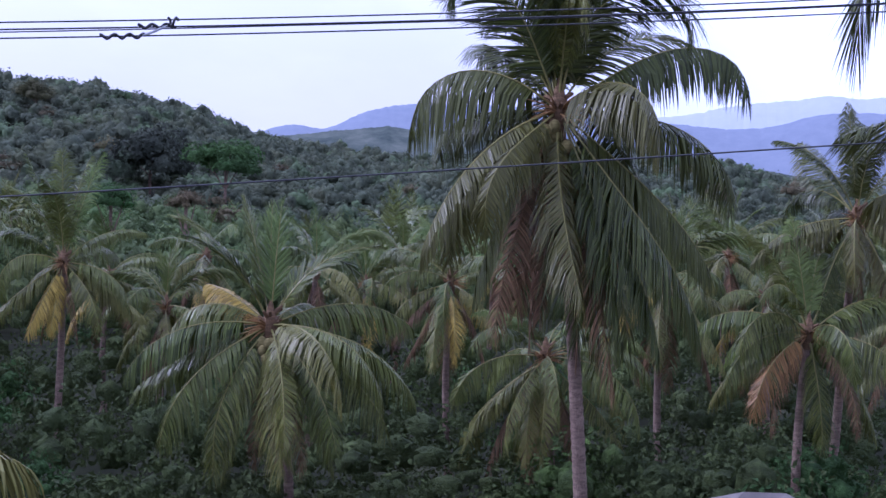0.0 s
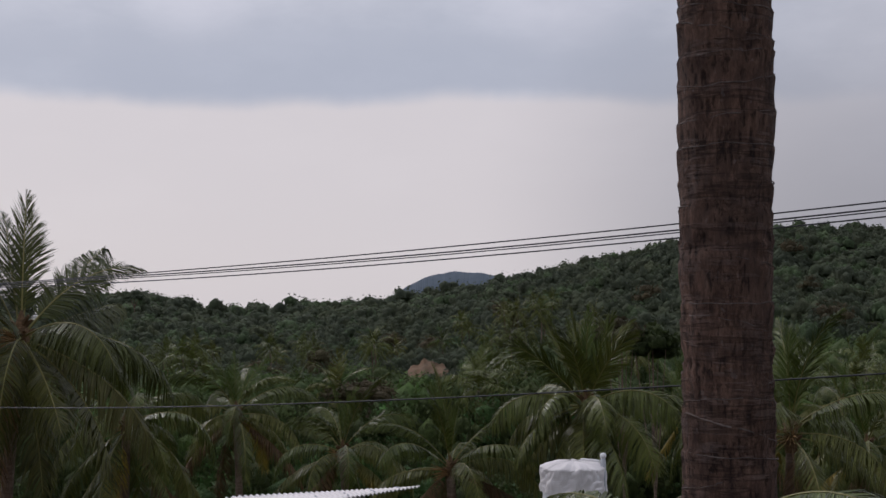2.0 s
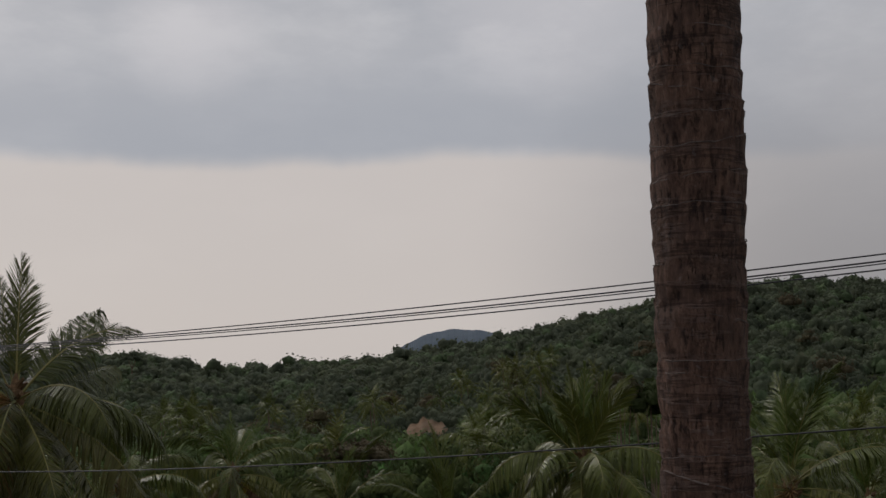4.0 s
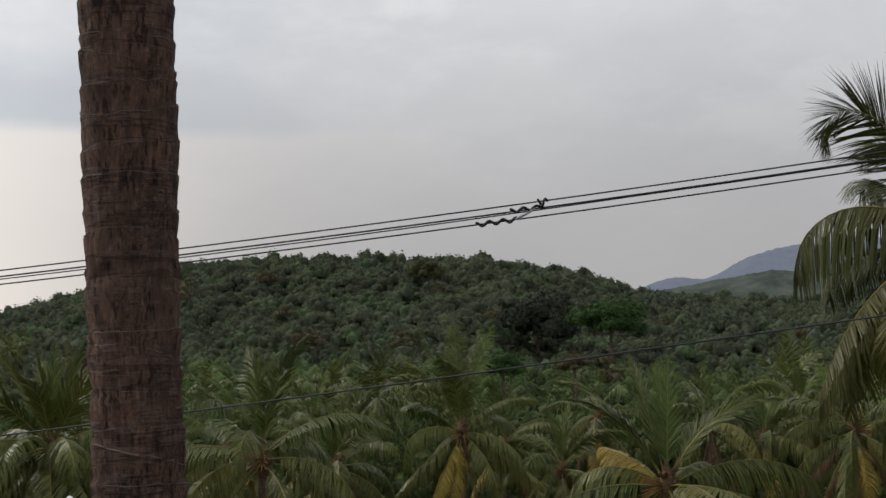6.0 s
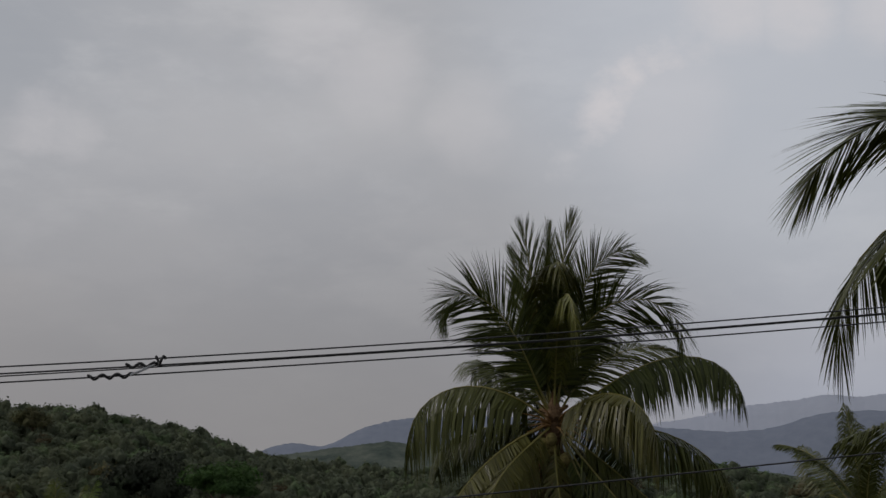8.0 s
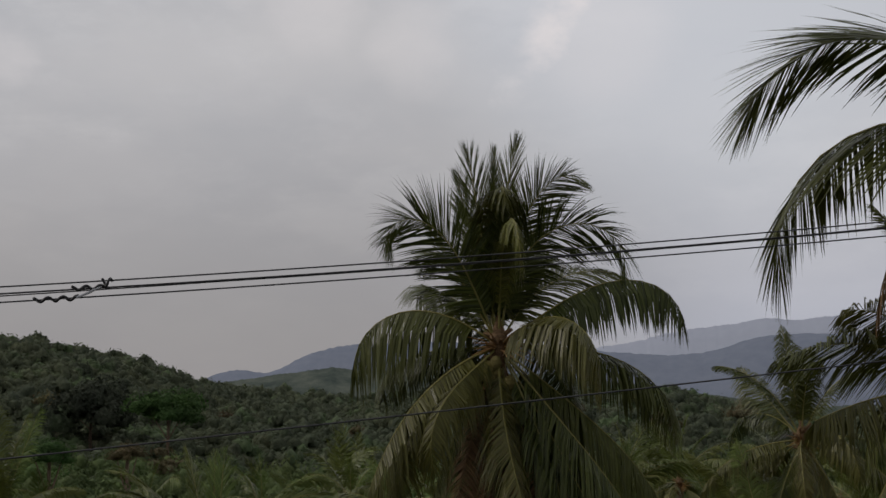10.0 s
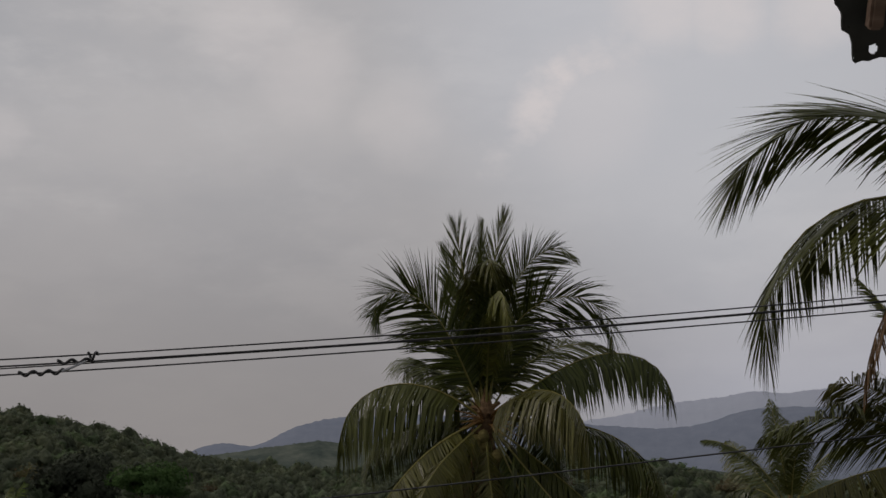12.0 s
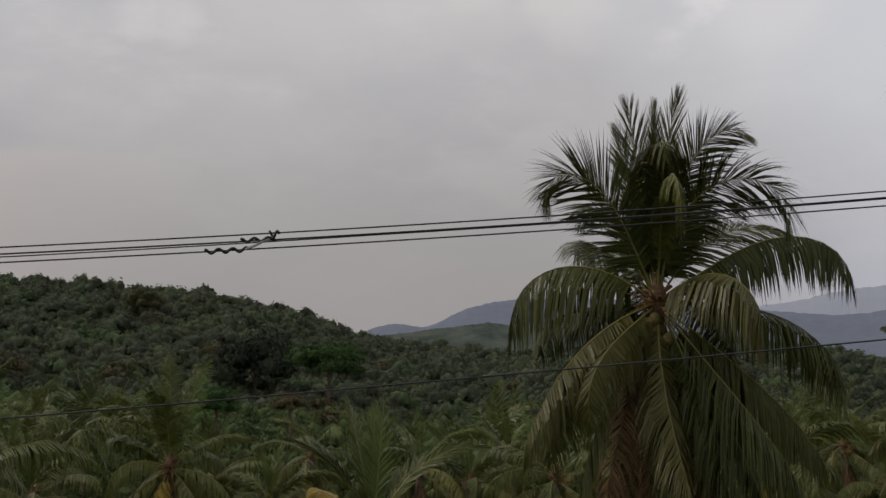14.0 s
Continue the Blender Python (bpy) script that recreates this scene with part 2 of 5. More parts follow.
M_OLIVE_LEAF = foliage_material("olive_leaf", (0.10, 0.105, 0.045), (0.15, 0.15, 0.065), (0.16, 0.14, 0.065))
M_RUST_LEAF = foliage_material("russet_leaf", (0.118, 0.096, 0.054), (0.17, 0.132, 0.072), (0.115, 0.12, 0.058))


def bark_material(name, dark, light, ring=9.0, relief=0.6):
    s = Shader(name).set(Roughness=0.85, Specular_IOR_Level=0.2)
    v = s.coords()
    fine = s.noise(s.coords((14, 14, 3.5)), 3.0, 6, 0.65)
    blot = s.noise(v, 1.3, 4)
    c = s.ramp(fine, [(0.28, dark), (0.72, light)])
    rings = s.ramp(s.noise(s.coords((0.25, 0.25, 1)), ring, 4, 0.6), [(0.40, (0, 0, 0)), (0.50, (1, 1, 1)), (0.56, (0, 0, 0))])
    c = s.mix(s.math("MULTIPLY", rings, 0.5), c, tuple(0.4 * x for x in dark))
    c = s.mix(s.math("MULTIPLY", s.ramp(blot, [(0.45, (0, 0, 0)), (0.7, (1, 1, 1))]), 0.5), c, tuple(0.55 * x for x in dark))
    s.base(c)
    s.bump(fine, relief, 0.02)
    return s.mat


M_TRUNK = bark_material("palm_bark", (0.132, 0.088, 0.064), (0.315, 0.228, 0.170))
M_FIBRE = bark_material("palm_fibre", (0.10, 0.06, 0.03), (0.24, 0.15, 0.08))
M_STALK = bark_material("flower_stalk", (0.22, 0.12, 0.045), (0.34, 0.20, 0.075))
M_NUT = bark_material("coconut_husk", (0.17, 0.145, 0.05), (0.28, 0.23, 0.085), relief=0.1)


def near_bark_material():
    s = Shader("near_palm_bark").set(Roughness=0.85, Specular_IOR_Level=0.2)
    v = s.coords()
    grain = s.noise(s.coords((1, 1, 0.22)), 60, 7, 0.75)
    lumpy = s.noise(s.coords((1, 1, 0.55)), 26, 5, 0.65)
    fiss = s.noise(s.coords((1, 1, 0.24)), 58, 5, 0.65)
    crack = s.ramp(fiss, [(0.40, (1, 1, 1)), (0.445, (0, 0, 0))])
    where = s.ramp(s.noise(s.coords((1, 1, 1.8)), 6.5, 4, 0.6), [(0.36, (0, 0, 0)), (0.54, (1, 1, 1))])
    cells = s.nt.nodes.new("ShaderNodeTexVoronoi")
    cells.feature = "DISTANCE_TO_EDGE"
    cells.inputs["Scale"].default_value = 62
    wobble = s.nt.nodes.new("ShaderNodeVectorMath")
    wobble.operation = "MULTIPLY_ADD"
    nz = s.nt.nodes.new("ShaderNodeTexNoise")
    nz.inputs["Scale"].default_value = 18
    s.link(v, nz.inputs["Vector"])
    s.link(nz.outputs["Color"], wobble.inputs[0])
    wobble.inputs[1].default_value = (0.05, 0.05, 0.05)
    s.link(s.coords((1, 1, 0.55)), wobble.inputs[2])
    s.link(wobble.outputs[0], cells.inputs["Vector"])
    plates = s.ramp(cells.outputs["Distance"], [(0.0, (0.75, 0.75, 0.75)), (0.09, (0, 0, 0))])
    torn = s.ramp(s.noise(s.coords((1, 1, 1.2)), 4.2, 4, 0.6), [(0.48, (0, 0, 0)), (0.58, (1, 1, 1))])
    crack = s.math("MAXIMUM", s.math("MULTIPLY", crack, where), s.math("MULTIPLY", plates, s.math("MULTIPLY", torn, 0.4)))
    ringn = s.noise(s.coords((0.10, 0.10, 1.0)), 17, 6, 0.6)
    line = s.ramp(ringn, [(0.455, (0, 0, 0)), (0.49, (1, 1, 1)), (0.505, (1, 1, 1)), (0.53, (0, 0, 0))])
    patch = s.ramp(s.noise(s.coords((1, 1, 0.8)), 3.0, 5, 0.6), [(0.40, (0, 0, 0)), (0.62, (1, 1, 1))])
    c = s.ramp(grain, [(0.32, (0.058, 0.032, 0.024)), (0.52, (0.162, 0.092, 0.066)), (0.72, (0.270, 0.168, 0.122))])
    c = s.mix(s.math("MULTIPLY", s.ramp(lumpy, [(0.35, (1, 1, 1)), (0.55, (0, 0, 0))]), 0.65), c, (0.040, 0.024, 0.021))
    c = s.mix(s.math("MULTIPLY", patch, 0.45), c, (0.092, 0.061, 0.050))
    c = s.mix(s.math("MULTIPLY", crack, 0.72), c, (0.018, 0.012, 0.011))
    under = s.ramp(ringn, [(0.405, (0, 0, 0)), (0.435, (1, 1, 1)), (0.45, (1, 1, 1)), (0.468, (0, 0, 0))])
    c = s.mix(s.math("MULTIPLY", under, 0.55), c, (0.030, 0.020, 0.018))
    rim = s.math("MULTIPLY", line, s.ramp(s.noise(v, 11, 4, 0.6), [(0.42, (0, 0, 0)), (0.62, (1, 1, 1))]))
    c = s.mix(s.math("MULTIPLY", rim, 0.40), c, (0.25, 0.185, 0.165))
    low = s.ramp(s.noise(s.coords((1, 1, 0.8)), 38, 2, 0.4), [(0.69, (0, 0, 0)), (0.73, (1, 1, 1))])
    c = s.mix(s.math("MULTIPLY", low, 0.25), c, (0.30, 0.25, 0.24))
    s.base(c)
    h = s.math("ADD", s.math("MULTIPLY", grain, 0.6), s.math("ADD", s.math("MULTIPLY", lumpy, 0.8), s.math("MULTIPLY", rim, 0.3)))
    s.bump(s.math("SUBTRACT", h, s.math("MULTIPLY", crack, 0.9)), 1.0, 0.018)
    return s.mat


M_NEAR_BARK = near_bark_material()
M_SCAR = bark_material("leaf_scar", (0.105, 0.078, 0.068), (0.235, 0.188, 0.168), relief=0.4)


def plain_material(name, a, b, scale=4.0, rough=0.7, metal=0.0, bump=0.15, streak=(1, 1, 1)):
    s = Shader(name).set(Roughness=rough, Metallic=metal)
    n = s.noise(s.coords(streak), scale, 5, 0.6)
    s.base(s.ramp(n, [(0.3, a), (0.7, b)]))
    s.bump(n, bump, 0.01)
    return s.mat


M_GROUND = plain_material("forest_floor", (0.022, 0.024, 0.014), (0.045, 0.048, 0.026), 0.4, 0.95, bump=0.4)
M_GROUND.node_tree.nodes["Principled BSDF"].inputs["Specular IOR Level"].default_value = 0.05
M_SOIL = plain_material("bare_soil", (0.105, 0.066, 0.036), (0.185, 0.112, 0.062), 0.5, 0.95)
M_WIRE = plain_material("cable_sheath", (0.016, 0.016, 0.018), (0.035, 0.035, 0.038), 20, 0.6)
M_SHEET = plain_material("white_sheet", (0.66, 0.62, 0.61), (0.80, 0.76, 0.75), 1.5, 0.75, bump=0.05)
M_PINK = plain_material("pink_wall", (0.52, 0.40, 0.38), (0.62, 0.49, 0.46), 2.0, 0.85)
M_WHITE = plain_material("white_wall", (0.66, 0.66, 0.67), (0.8, 0.8, 0.8), 1.2, 0.8)
M_BLUE = plain_material("blue_edge", (0.05, 0.10, 0.32), (0.08, 0.15, 0.42), 3.0, 0.6)
M_BROWN = plain_material("brown_shutter", (0.10, 0.045, 0.035), (0.15, 0.07, 0.05), 5.0, 0.6)
M_TANK = plain_material("white_tank", (0.80, 0.79, 0.79), (0.88, 0.87, 0.87), 2.0, 0.55, bump=0.03)
M_PIPE = plain_material("grey_pipe", (0.38, 0.39, 0.42), (0.5, 0.51, 0.54), 6.0, 0.5)
M_TILE = plain_material("grey_roof", (0.085, 0.074, 0.068), (0.135, 0.118, 0.106), 3.0, 0.95)
M_TARP = plain_material("rotten_sheet", (0.012, 0.013, 0.010), (0.035, 0.033, 0.026), 9.0, 0.8)
M_RAFTER = plain_material("weathered_wood", (0.09, 0.055, 0.035), (0.17, 0.11, 0.075), 8.0, 0.8, streak=(1, 6, 6))
M_CONCRETE = plain_material("concrete", (0.30, 0.29, 0.28), (0.42, 0.41, 0.40), 3.0, 0.9)
M_OPENING_SHADE = plain_material("opening_shade", (0.02, 0.02, 0.022), (0.03, 0.03, 0.03), 3.0, 0.9)


# Distant ridges: aerial haze is put into the colour, with emission to lift it.
def hazed_backdrop_material(name, a, b, glow):
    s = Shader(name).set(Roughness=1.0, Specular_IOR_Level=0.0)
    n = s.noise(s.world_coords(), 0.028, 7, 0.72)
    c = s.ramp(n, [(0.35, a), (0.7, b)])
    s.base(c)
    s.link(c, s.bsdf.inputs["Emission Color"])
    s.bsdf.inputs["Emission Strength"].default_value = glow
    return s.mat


M_FAR1 = hazed_backdrop_material("far_green_ridge", (0.025, 0.033, 0.030), (0.066, 0.073, 0.061), 0.5)
M_FAR2 = hazed_backdrop_material("far_haze_blue_ridge", (0.077, 0.087, 0.110), (0.091, 0.1005, 0.124), 0.72)
M_FAR_WEST = hazed_backdrop_material("western_hilltop", (0.054, 0.066, 0.080), (0.072, 0.085, 0.100), 0.6)
M_FAR3 = hazed_backdrop_material("farthest_ridge", (0.146, 0.156, 0.184), (0.156, 0.166, 0.194), 0.8)


# ---- mesh helpers ----
def mesh_of(name, verts, faces, *mats):
    me = bpy.data.meshes.new(name)
    me.from_pydata([tuple(v) for v in verts], [], faces)
    for m in mats:
        me.materials.append(m)
    me.update()
    return me


def shade_smooth(me):
    me.polygons.foreach_set("use_smooth", [True] * len(me.polygons))
    return me


def holder(name, loc=(0, 0, 0), label="", category="", group="", kind=""):
    e = new(name)
    e.location = loc
    return tagged(e, label, category, group, kind)


def child(name, me, parent, label="", m=None):
    ob = new(name, me)
    ob.parent = parent
    if m is not None:
        ob.matrix_basis = m
    return tagged(ob, label)


def part(name, bm, material, parent, label="", smooth=False):
    me = bpy.data.meshes.new(name)
    bm.to_mesh(me)
    bm.free()
    me.materials.append(material)
    if smooth:
        shade_smooth(me)
    return child(name, me, parent, label)


def box(bm, lo, hi, bevel=0.0):
    r = bmesh.ops.create_cube(bm, size=1.0)
    lo, hi = Vector(lo), Vector(hi)
    for v in r["verts"]:
        v.co = Vector(((lo + hi) / 2)[k] + v.co[k] * (hi - lo)[k] for k in range(3))
    if bevel:
        edges = list({e for v in r["verts"] for e in v.link_edges})
        bmesh.ops.bevel(bm, geom=edges, offset=bevel, segments=2, affect="EDGES")
    return bm


def tube(points, radii, sides=8, cap=True):
    """Vertices and faces of a tube along points."""
    pts = [Vector(p) for p in points]
    vs, fs = [], []
    side = None
    for i, p in enumerate(pts):
        t = (pts[min(i + 1, len(pts) - 1)] - pts[max(i - 1, 0)]).normalized()
        if side is None:
            side = t.cross(Vector((0.31, 0.95, 0.11))).normalized()
        side = (side - t * side.dot(t)).normalized()
        up = t.cross(side)
        r = radii[i] if isinstance(radii, (list, tuple)) else radii
        for k in range(sides):
            a = 2 * math.pi * k / sides
            vs.append(p + (side * math.cos(a) + up * math.sin(a)) * r)
    for i in range(len(pts) - 1):
        for k in range(sides):
            a, b = i * sides + k, i * sides + (k + 1) % sides
            fs.append((a, b, b + sides, a + sides))
    if cap:
        fs.append(tuple(range(sides - 1, -1, -1)))
        fs.append(tuple(range((len(pts) - 1) * sides, len(pts) * sides)))
    return vs, fs


# ---- the ground ----
RIDGE = {-60: 0.2, -30: 0.2, -19: 0.2, -17: 0.7, -15.6: 1.0, -14.1: 1.38, -12.6: 1.6, -10: 1.6, -4: 1.6, 2: 1.65, 6: 1.95, 8.3: 2.4, 10.2: 2.98, 11.7: 3.42, 13.5: 3.72, 15.6: 4.1, 17: 4.25, 19.5: 4.35, 22: 4.6, 27: 4.66,
         29.1: 4.56, 30.5: 4.18, 33.1: 3.6, 35.7: 3.05, 38.3: 2.6, 41: 2.05, 44: 1.52, 46.2: 1.33, 48.8: 1.18, 51.3: 1.07, 52.8: 1.4, 54.9: 1.8, 56.6: 1.7, 60: 1.5, 75: 1.3, 100: 1.1}
RIDGE_AZ, RIDGE_EL = list(RIDGE), list(RIDGE.values())
RIDGE_R = np.interp(RIDGE_AZ, [-60, -13, -10, -4, 2, 6, 8, 10, 12, 27, 31, 35, 39, 44, 50, 60, 75], [420, 420, 450, 480, 500, 480, 450, 440, 430, 440, 450, 480, 540, 620, 660, 650, 600])


def ground_z(x, y):
    r = np.hypot(x, y)
    az = np.degrees(np.arctan2(-x, y))
    el = np.interp(az, RIDGE_AZ, RIDGE_EL)
    R = np.interp(az, RIDGE_AZ, RIDGE_R)
    foot = np.interp(az, [-30, 5, 15, 35, 45, 60], [150, 140, 120, 130, 260, 300])
    floor = -2.6 * np.clip((r - 12) / 25, 0, 1) - 1.4 * np.clip((r - 60) / 80, 0, 1)
    top = 8 + R * np.tan(np.radians(el)) - 4.6
    u = np.clip((r - foot) / (R - foot), 0, 1)
    rise = u * u * (3 - 2 * u) * 0.55 + u * 0.45
    past = np.clip((r - R) / 300, 0, 1)
    bumps = 2.2 * np.sin(x * 0.021 + 1.3) * np.sin(y * 0.026 + 0.4) * np.clip((r - 110) / 80, 0, 1) * (1 - 0.7 * u)
    behind = np.clip(-y / 40, 0, 1) * (r > 1)
    z = floor + (top - floor) * rise + bumps - past * 25
    return z * (1 - behind) + floor * behind


def build_ground():
    radii = [0.0] + list(np.geomspace(6, 900, 70)) + [1500, 2600, 4200]
    n = 144
    vs, fs = [(0, 0, 0)], []
    for r in radii[1:]:
        a = np.arange(n) * 2 * np.pi / n
        x, y = r * np.sin(a), r * np.cos(a)
        z = ground_z(x, y) if r < 1000 else np.full(n, -22.0)
        vs += list(zip(x.tolist(), y.tolist(), z.tolist()))
    for k in range(n):
        fs.append((0, 1 + (k + 1) % n, 1 + k))
    for i in range(len(radii) - 2):
        for k in range(n):
            a, b = 1 + i * n + k, 1 + i * n + (k + 1) % n
            fs.append((a, b, b + n, a + n))
    ob = new("ground", shade_smooth(mesh_of("ground", vs, fs, M_GROUND)))
    tagged(ob, "dark leaf-littered ground of the valley and hill", "ground", kind="structure")


build_ground()


def far_ridge(name, label, dist, material, az, el, depth, rough, seed):
    """A distant range: a rounded ridge whose skyline follows the heights given by bearing."""
    rng = np.random.default_rng(seed)
    a = np.linspace(az[0], az[-1], 700)
    e = np.interp(a, az, el)
    w = np.zeros_like(a)
    for k in range(5):
        w += np.sin(a * (1.3 * 1.9 ** k) + rng.uniform(0, 6)) * rough / 1.7 ** k
    k = np.exp(-np.linspace(-2, 2, 25) ** 2)
    e = np.convolve(np.pad(e, 12, mode="edge"), k / k.sum(), mode="valid") + w + rng.normal(size=len(a)) * rough * 0.5
    vs, fs = [], []
    prof = [(-1.0, -0.3), (-0.55, 0.45), (-0.2, 0.86), (0.0, 1.0), (0.3, 0.8), (0.8, 0.0)]
    for q, h in prof:
        for ai, ei in zip(a, e):
            top = dist * math.tan(radians(ei)) + 8 + 25
            p = place(ai, dist + q * depth, -25 + top * h)
            vs.append(p)
    n = len(a)
    for i in range(len(prof) - 1):
        for j in range(n - 1):
            fs.append((i * n + j + 1, i * n + j, (i + 1) * n + j, (i + 1) * n + j + 1))
    ob = new(name, shade_smooth(mesh_of(name, vs, fs, material)))
    tagged(ob, label, "mountain", kind="structure")


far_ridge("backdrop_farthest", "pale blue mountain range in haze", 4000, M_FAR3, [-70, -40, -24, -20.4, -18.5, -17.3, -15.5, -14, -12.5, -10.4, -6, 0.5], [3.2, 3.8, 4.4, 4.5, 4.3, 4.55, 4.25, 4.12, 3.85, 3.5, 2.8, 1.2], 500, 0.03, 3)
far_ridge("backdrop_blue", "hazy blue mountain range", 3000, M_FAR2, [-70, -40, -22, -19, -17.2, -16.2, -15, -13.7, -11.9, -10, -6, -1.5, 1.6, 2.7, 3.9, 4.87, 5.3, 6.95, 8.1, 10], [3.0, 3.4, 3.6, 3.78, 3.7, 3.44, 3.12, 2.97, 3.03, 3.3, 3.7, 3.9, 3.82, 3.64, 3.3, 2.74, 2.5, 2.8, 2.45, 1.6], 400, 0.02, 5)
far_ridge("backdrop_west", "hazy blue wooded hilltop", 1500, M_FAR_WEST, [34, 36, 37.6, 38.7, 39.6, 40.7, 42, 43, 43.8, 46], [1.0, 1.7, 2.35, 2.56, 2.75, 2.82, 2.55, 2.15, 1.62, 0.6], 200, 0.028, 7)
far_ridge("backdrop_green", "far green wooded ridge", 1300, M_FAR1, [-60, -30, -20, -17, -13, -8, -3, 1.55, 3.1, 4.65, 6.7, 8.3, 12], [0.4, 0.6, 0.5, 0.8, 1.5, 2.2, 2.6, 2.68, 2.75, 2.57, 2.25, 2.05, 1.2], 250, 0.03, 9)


# ---- broadleaf woods ----
def lump_shape(finer):
    """The rounded core of a leafy clump, without its underside."""
    bm = bmesh.new()
    bmesh.ops.create_icosphere(bm, subdivisions=2 if finer else 1, radius=1.0)
    v = np.array([tuple(q.co) for q in bm.verts])
    f = np.array([[q.index for q in face.verts] for face in bm.faces if face.calc_center_median().z > -0.55])
    bm.free()
    return v, f


LUMP_V, LUMP_F = lump_shape(False)
FINE_V, FINE_F = lump_shape(True)


def crown_shape(rng, leaves, leaf, lumps=7, core=0.6, small=(0.30, 0.50), single=False, finer=False):
    """A lumpy crown of radius 1, from about -0.4 to 1 high, with leaf clumps over its lumps: vertices and triangles."""
    vs, fs, o = [], [], 0
    a = np.arange(lumps) * 2.4 + rng.uniform(0, 6)
    d = np.sqrt(np.linspace(0.02, 1, lumps)) * 0.62
    c = np.c_[np.cos(a) * d, np.sin(a) * d, 0.55 - 0.75 * d ** 1.5 + rng.uniform(-0.16, 0.16, lumps)]
    rad = rng.uniform(small[0], small[1], lumps)
    for k in range(lumps):
        cv, cf = (FINE_V, FINE_F) if finer else (LUMP_V, LUMP_F)
        w = 1 + rng.uniform(-0.20, 0.20, (len(cv), 1))
        vs.append(c[k] + cv * w * rad[k] * core * np.array([1, 1, 0.85]))
        fs.append(cf + o)
        o += len(cv)
    lv, lf = [], []
    for i in range(leaves):
        k = rng.integers(lumps)
        n = rng.normal(size=3)
        n[2] = abs(n[2]) * 0.9 - 0.3
        n /= np.linalg.norm(n)
        p = c[k] + n * rad[k] * rng.uniform(0.84, 1.10)
        n = n + rng.normal(size=3) * (0.16 if single else 0.42)
        n /= np.linalg.norm(n)
        t = np.cross(n, rng.normal(size=3))
        t /= np.linalg.norm(t) + 1e-9
        b = np.cross(n, t)
        s = leaf * rng.uniform(0.6, 1.4)
        if single:
            lv += [p - t * s * 0.55, p + t * s * 0.35 + b * s * 0.5, p + t * s * 0.4 - b * s * 0.45]
            lf.append((o, o + 2, o + 1))
            o += 3
            continue
        lv += [p - t * s * 0.5, p + b * s * 0.33, p + t * s * 0.6 - n * s * 0.25, p - b * s * 0.33]
        lf += [(o, o + 3, o + 2), (o, o + 2, o + 1)]
        o += 4
    return np.concatenate(vs + [np.array(lv)]), np.concatenate(fs + [np.array(lf)])


def scatter_mesh(name, shapes, spots, material):
    """One mesh from many copies of the shapes; spots: x, y, z, radius, height, turn, shape."""
    vs, fs, o = [], [], 0
    for x, y, z, r, h, turn, k in spots:
        v, f = shapes[k]
        c, s = math.cos(turn), math.sin(turn)
        vs.append(np.c_[(v[:, 0] * c - v[:, 1] * s) * r + x, (v[:, 0] * s + v[:, 1] * c) * r + y, v[:, 2] * h + z])
        fs.append(f + o)
        o += len(v)
    v, f = np.concatenate(vs), np.concatenate(fs)
    me = bpy.data.meshes.new(name)
    me.vertices.add(len(v))
    me.vertices.foreach_set("co", v.astype(np.float32).ravel())
    me.loops.add(3 * len(f))
    me.loops.foreach_set("vertex_index", f.astype(np.int32).ravel())
    me.polygons.add(len(f))
    me.polygons.foreach_set("loop_start", np.arange(0, 3 * len(f), 3, dtype=np.int32))
    me.update(calc_edges=True)
    me.materials.append(material)
    return shade_smooth(me)


CLEARING = place(41.9, 245, 0)
# single trees: bearing, elevation, distance, width, height
SINGLES = [(13.2, 1.0, 222, 19, 17), (9.85, 1.0, 212, 15, 10), (14.9, -0.9, 140, 7, 5), (11.6, -0.9, 140, 5, 4), (18.15, 3.75, 335, 12, 9)]
BANK = (42.0, -1.75, 250, 9, 3)   # a cut bank of bare soil


def hides_single(a, r, top):
    """Whether a crown at that bearing and distance, as high as top, would stand before a single tree."""
    for az, el, dist, width, height in SINGLES[:2] + SINGLES[4:] + [BANK]:
        if abs(a - az) * 0.01745 * dist < width * 0.62 and r < dist + 4:
            base = 8 + dist * math.tan(radians(el)) - height * 0.18
            if (top - 8) / r > (base - 8) / dist:
                return True
    return False


